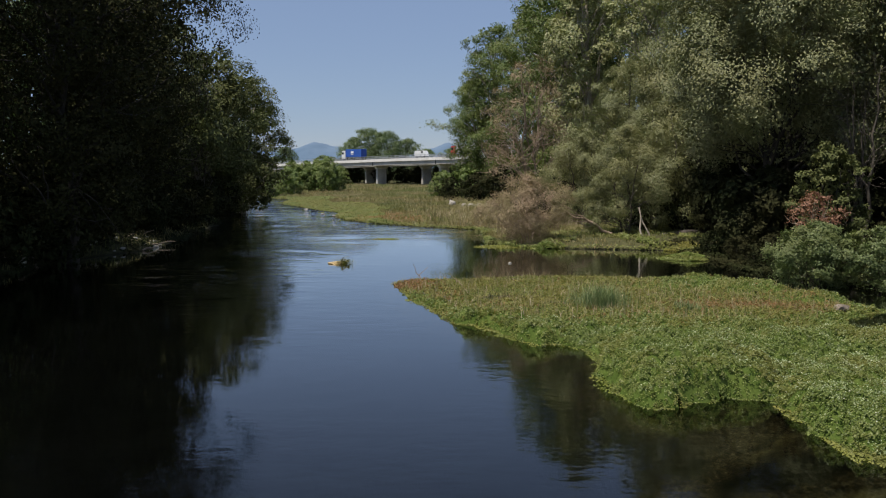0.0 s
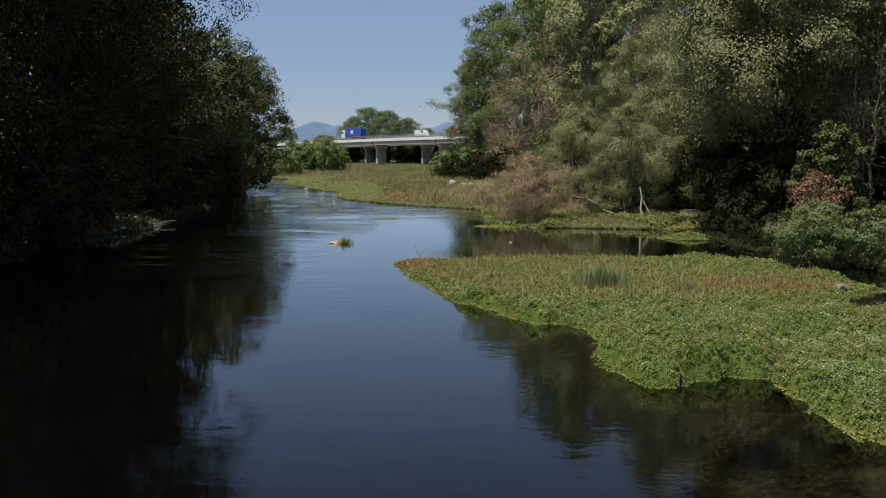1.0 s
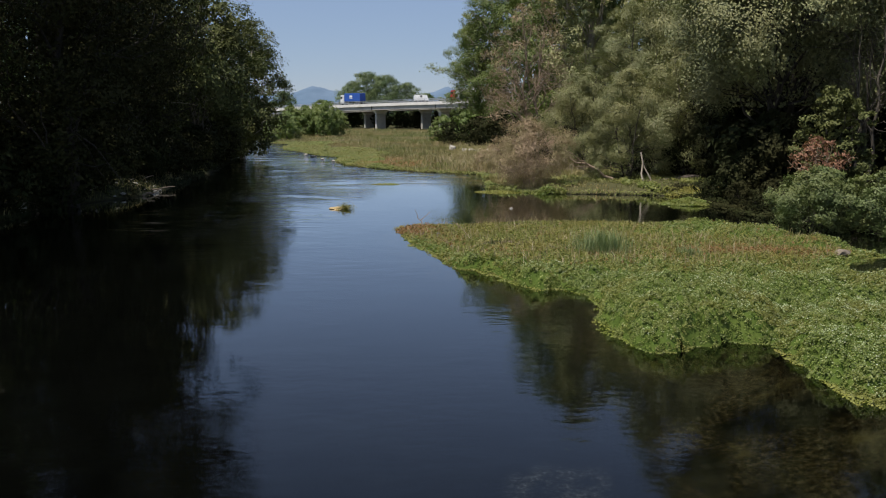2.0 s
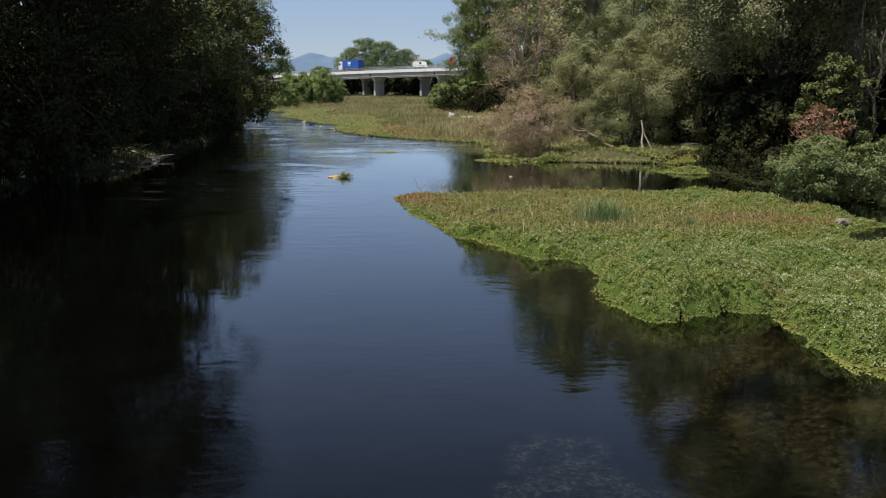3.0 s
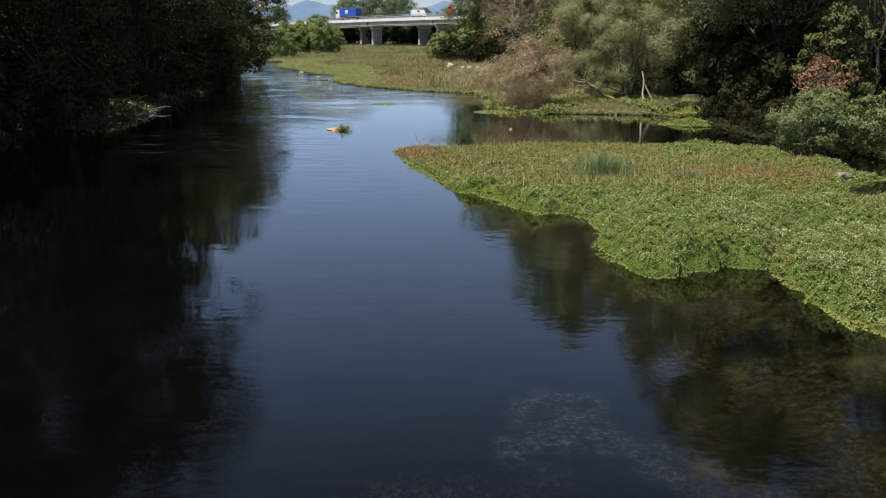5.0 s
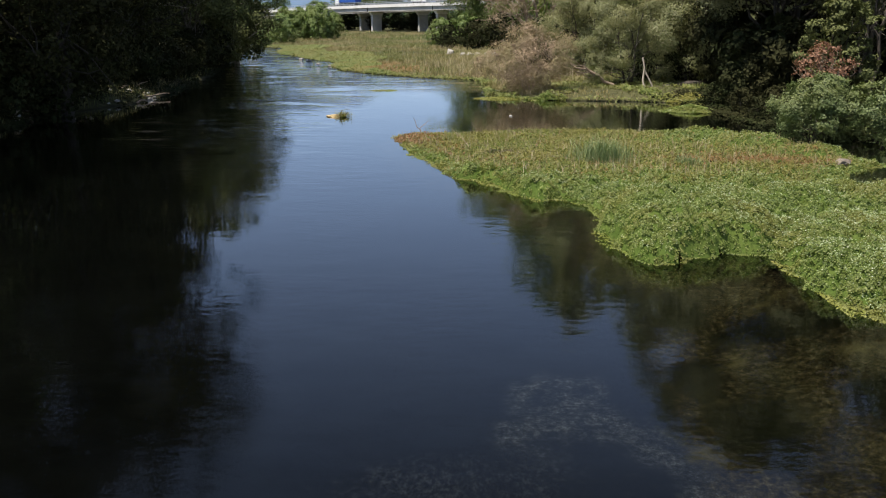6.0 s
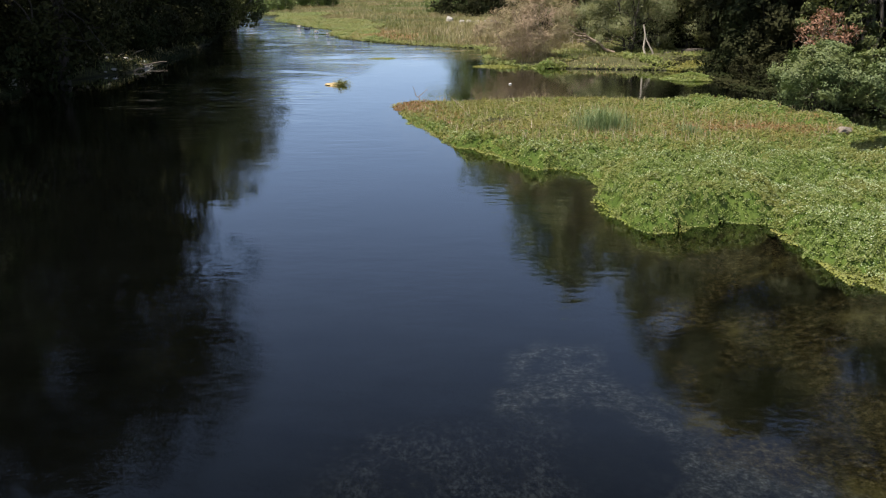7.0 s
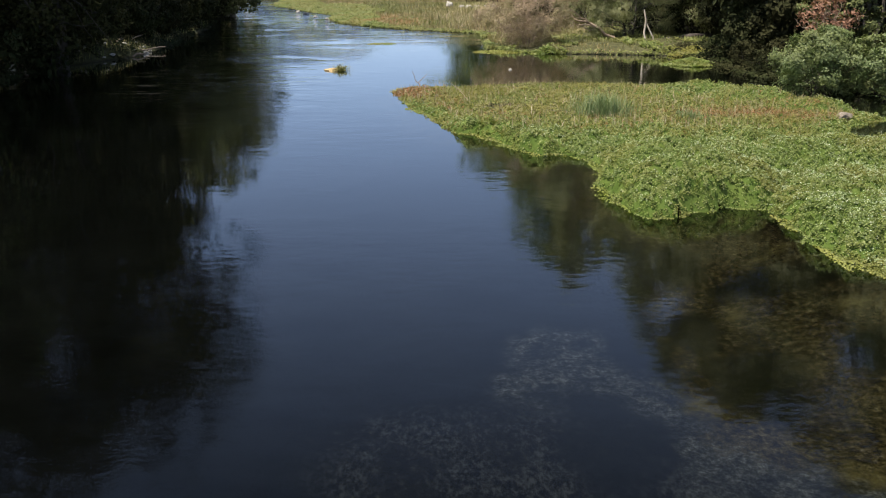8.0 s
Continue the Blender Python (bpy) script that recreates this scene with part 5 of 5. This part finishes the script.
def carriageway(shift, pier_at, label):
    root = thing("road_bridge", label, "bridge", "twin road bridges")
    s0, s1 = -130.0, 110.0
    sweep("deck", [(0, -1.0), (10, -1.0), (10, -1.9), (0, -1.9)], s0, s1, PALECONC, root, shift)
    sweep("road_surface", [(0.6, -0.95), (9.4, -0.95), (9.4, -1.0), (0.6, -1.0)], s0, s1, ASPHALT, root, shift)
    for n in (0.7, 3.6, 6.4, 9.3):
        sweep("girder", [(n - 0.3, -1.9), (n + 0.3, -1.9), (n + 0.3, -3.1), (n - 0.3, -3.1)], s0, s1, CONCRETE, root, shift)
    for n in (0.12, 9.88):
        rail = sweep("rail", [(n - 0.05, 0), (n + 0.05, 0), (n + 0.05, -0.12), (n - 0.05, -0.12)], s0, s1, GALV, root, shift)
        sweep("rail", [(n - 0.04, -0.45), (n + 0.04, -0.45), (n + 0.04, -0.55), (n - 0.04, -0.55)], s0, s1, GALV, root, shift)
        for s in np.arange(s0, s1, 2.0):
            x, y, z = deck_point(s, n + shift, rail_top(s) - 0.5)
            part("post", POST, GALV, rail).matrix_basis = pose(x, y, z, 0, 0, -45)
    turn = Matrix.Rotation(math.pi / 4, 4, "Z")
    for s in pier_at:
        x, y, z = deck_point(s, 4.2 + shift, 0)
        top = rail_top(s) - 3.1
        bm = bmesh.new()
        box(bm, (4.0, 0.95, top - 0.7), (x, y, (top - 0.7) / 2 - 0.3), turn)
        bmesh.ops.bevel(bm, geom=bm.edges[:], offset=0.08, segments=1, affect="EDGES")
        pier = part("pier", bm, CONCRETE, root)
        bm = bmesh.new()
        vs = box(bm, (6.2, 1.3, 1.2), (0, 0, 0))
        for v in vs:
            if v.co.z < 0:
                v.co.x *= 0.66
                v.co.y *= 0.75
        bmesh.ops.transform(bm, matrix=Matrix.Translation((x, y, top - 0.58)) @ turn, verts=bm.verts)
        part("pier_cap", bm, PALECONC, pier)
        bm = bmesh.new()
        jx, jy, _ = deck_point(s, 0.38 + shift, 0)
        box(bm, (0.35, 0.14, 1.3), (jx, jy, top + 0.62), Matrix.Rotation(-math.pi / 4, 4, "Z"))
        part("expansion_joint", bm, RUBBER, root)
    return root


carriageway(0.0, [-91.8, -61.2, -30.6, 0.0, 30.6, 61.2, 91.8], "grey concrete road bridge on blade piers across the valley")
carriageway(14.0, [-84, -53.4, -22.8, 7.8, 38.4, 69], "parallel grey concrete road bridge behind the first")


# ---------------------------------------------------------------- vehicles on the bridge
def wheel(parent, x, y, z, r=0.5, w=0.3):
    bm = bmesh.new()
    bmesh.ops.create_cone(bm, cap_ends=True, segments=16, radius1=r, radius2=r, depth=w, matrix=Matrix.Translation((x, y, z)) @ Matrix.Rotation(math.pi / 2, 4, "X"))
    ty = part("wheel", bm, RUBBER, parent)
    bm = bmesh.new()
    bmesh.ops.create_cone(bm, cap_ends=True, segments=12, radius1=r * 0.55, radius2=r * 0.5, depth=w + 0.04, matrix=Matrix.Translation((x, y, z)) @ Matrix.Rotation(math.pi / 2, 4, "X"))
    part("rim", bm, GALV, ty)


def lorry(s, n, label, cab_mat, box_mat, facing, length=8.6):
    root = thing("lorry", label, "lorry", at=Matrix.Translation(deck_point(s, n, rail_top(s) - 0.95)) @ Matrix.Rotation(-math.pi / 4 + (0 if facing > 0 else math.pi), 4, "Z"))
    bm = bmesh.new()
    box(bm, (length, 2.5, 2.75), (-length / 2 - 0.6, 0, 2.6))
    bmesh.ops.bevel(bm, geom=bm.edges[:], offset=0.05, segments=1, affect="EDGES")
    body = part("cargo_box", bm, box_mat, root)
    if box_mat is BLUEPAINT:
        for side in (-1.27, 1.27):
            bm = bmesh.new()
            box(bm, (1.5, 0.03, 0.7), (-length * 0.5, side, 2.9))
            box(bm, (1.5, 0.03, 0.18), (-length * 0.5, side, 2.2))
            part("side_mark", bm, WHITEPAINT, body, "plain white mark")
    bm = bmesh.new()
    vs = box(bm, (2.2, 2.45, 2.9), (0.75, 0, 2.0))
    for v in vs:
        if v.co.z > 2 and v.co.x > 1:
            v.co.x -= 0.35
    bmesh.ops.bevel(bm, geom=bm.edges[:], offset=0.12, segments=2, affect="EDGES")
    cab = part("cab", bm, cab_mat, root)
    bm = bmesh.new()
    box(bm, (0.05, 2.1, 0.9), (1.72, 0, 2.6), Matrix.Rotation(-0.12, 4, "Y"))
    part("windscreen", bm, DARKGLASS, cab)
    for side in (-1.24, 1.24):
        bm = bmesh.new()
        box(bm, (0.9, 0.04, 0.75), (0.95, side, 2.55))
        part("side_window", bm, DARKGLASS, cab)
    bm = bmesh.new()
    box(bm, (length + 2, 0.9, 0.3), (-length / 2 + 0.4, 0, 0.95))
    part("chassis", bm, RUBBER, root)
    for side in (-1.05, 1.05):
        for wx in (0.9, -2.2, -length + 1.6, -length + 0.4):
            wheel(root, wx, side, 0.5)
    return root


def van(s, n, label):
    root = thing("van", label, "van", at=Matrix.Translation(deck_point(s, n, rail_top(s) - 0.95)) @ Matrix.Rotation(-math.pi / 4, 4, "Z"))
    bm = bmesh.new()
    vs = box(bm, (5.4, 1.95, 1.95), (0, 0, 1.45))
    for v in vs:
        if v.co.z > 2 and v.co.x > 0:
            v.co.x -= 1.1
    bmesh.ops.bevel(bm, geom=bm.edges[:], offset=0.14, segments=2, affect="EDGES")
    body = part("body", bm, WHITEPAINT, root)
    for side in (-0.99, 0.99):
        bm = bmesh.new()
        box(bm, (0.9, 0.03, 0.6), (0.9, side, 1.95))
        part("side_window", bm, DARKGLASS, body)
        for wx in (1.7, -1.7):
            wheel(root, wx, side * 0.9, 0.36, 0.36, 0.24)
    return root


lorry(-17.0, 3.0, "blue box lorry with a white cab driving over the bridge", WHITEPAINT, BLUEPAINT, -1)
lorry(34.0, 6.5, "white box lorry with a red cab driving over the bridge", REDPAINT, WHITEPAINT, -1)
van(18.0, 6.5, "white delivery van driving over the bridge")
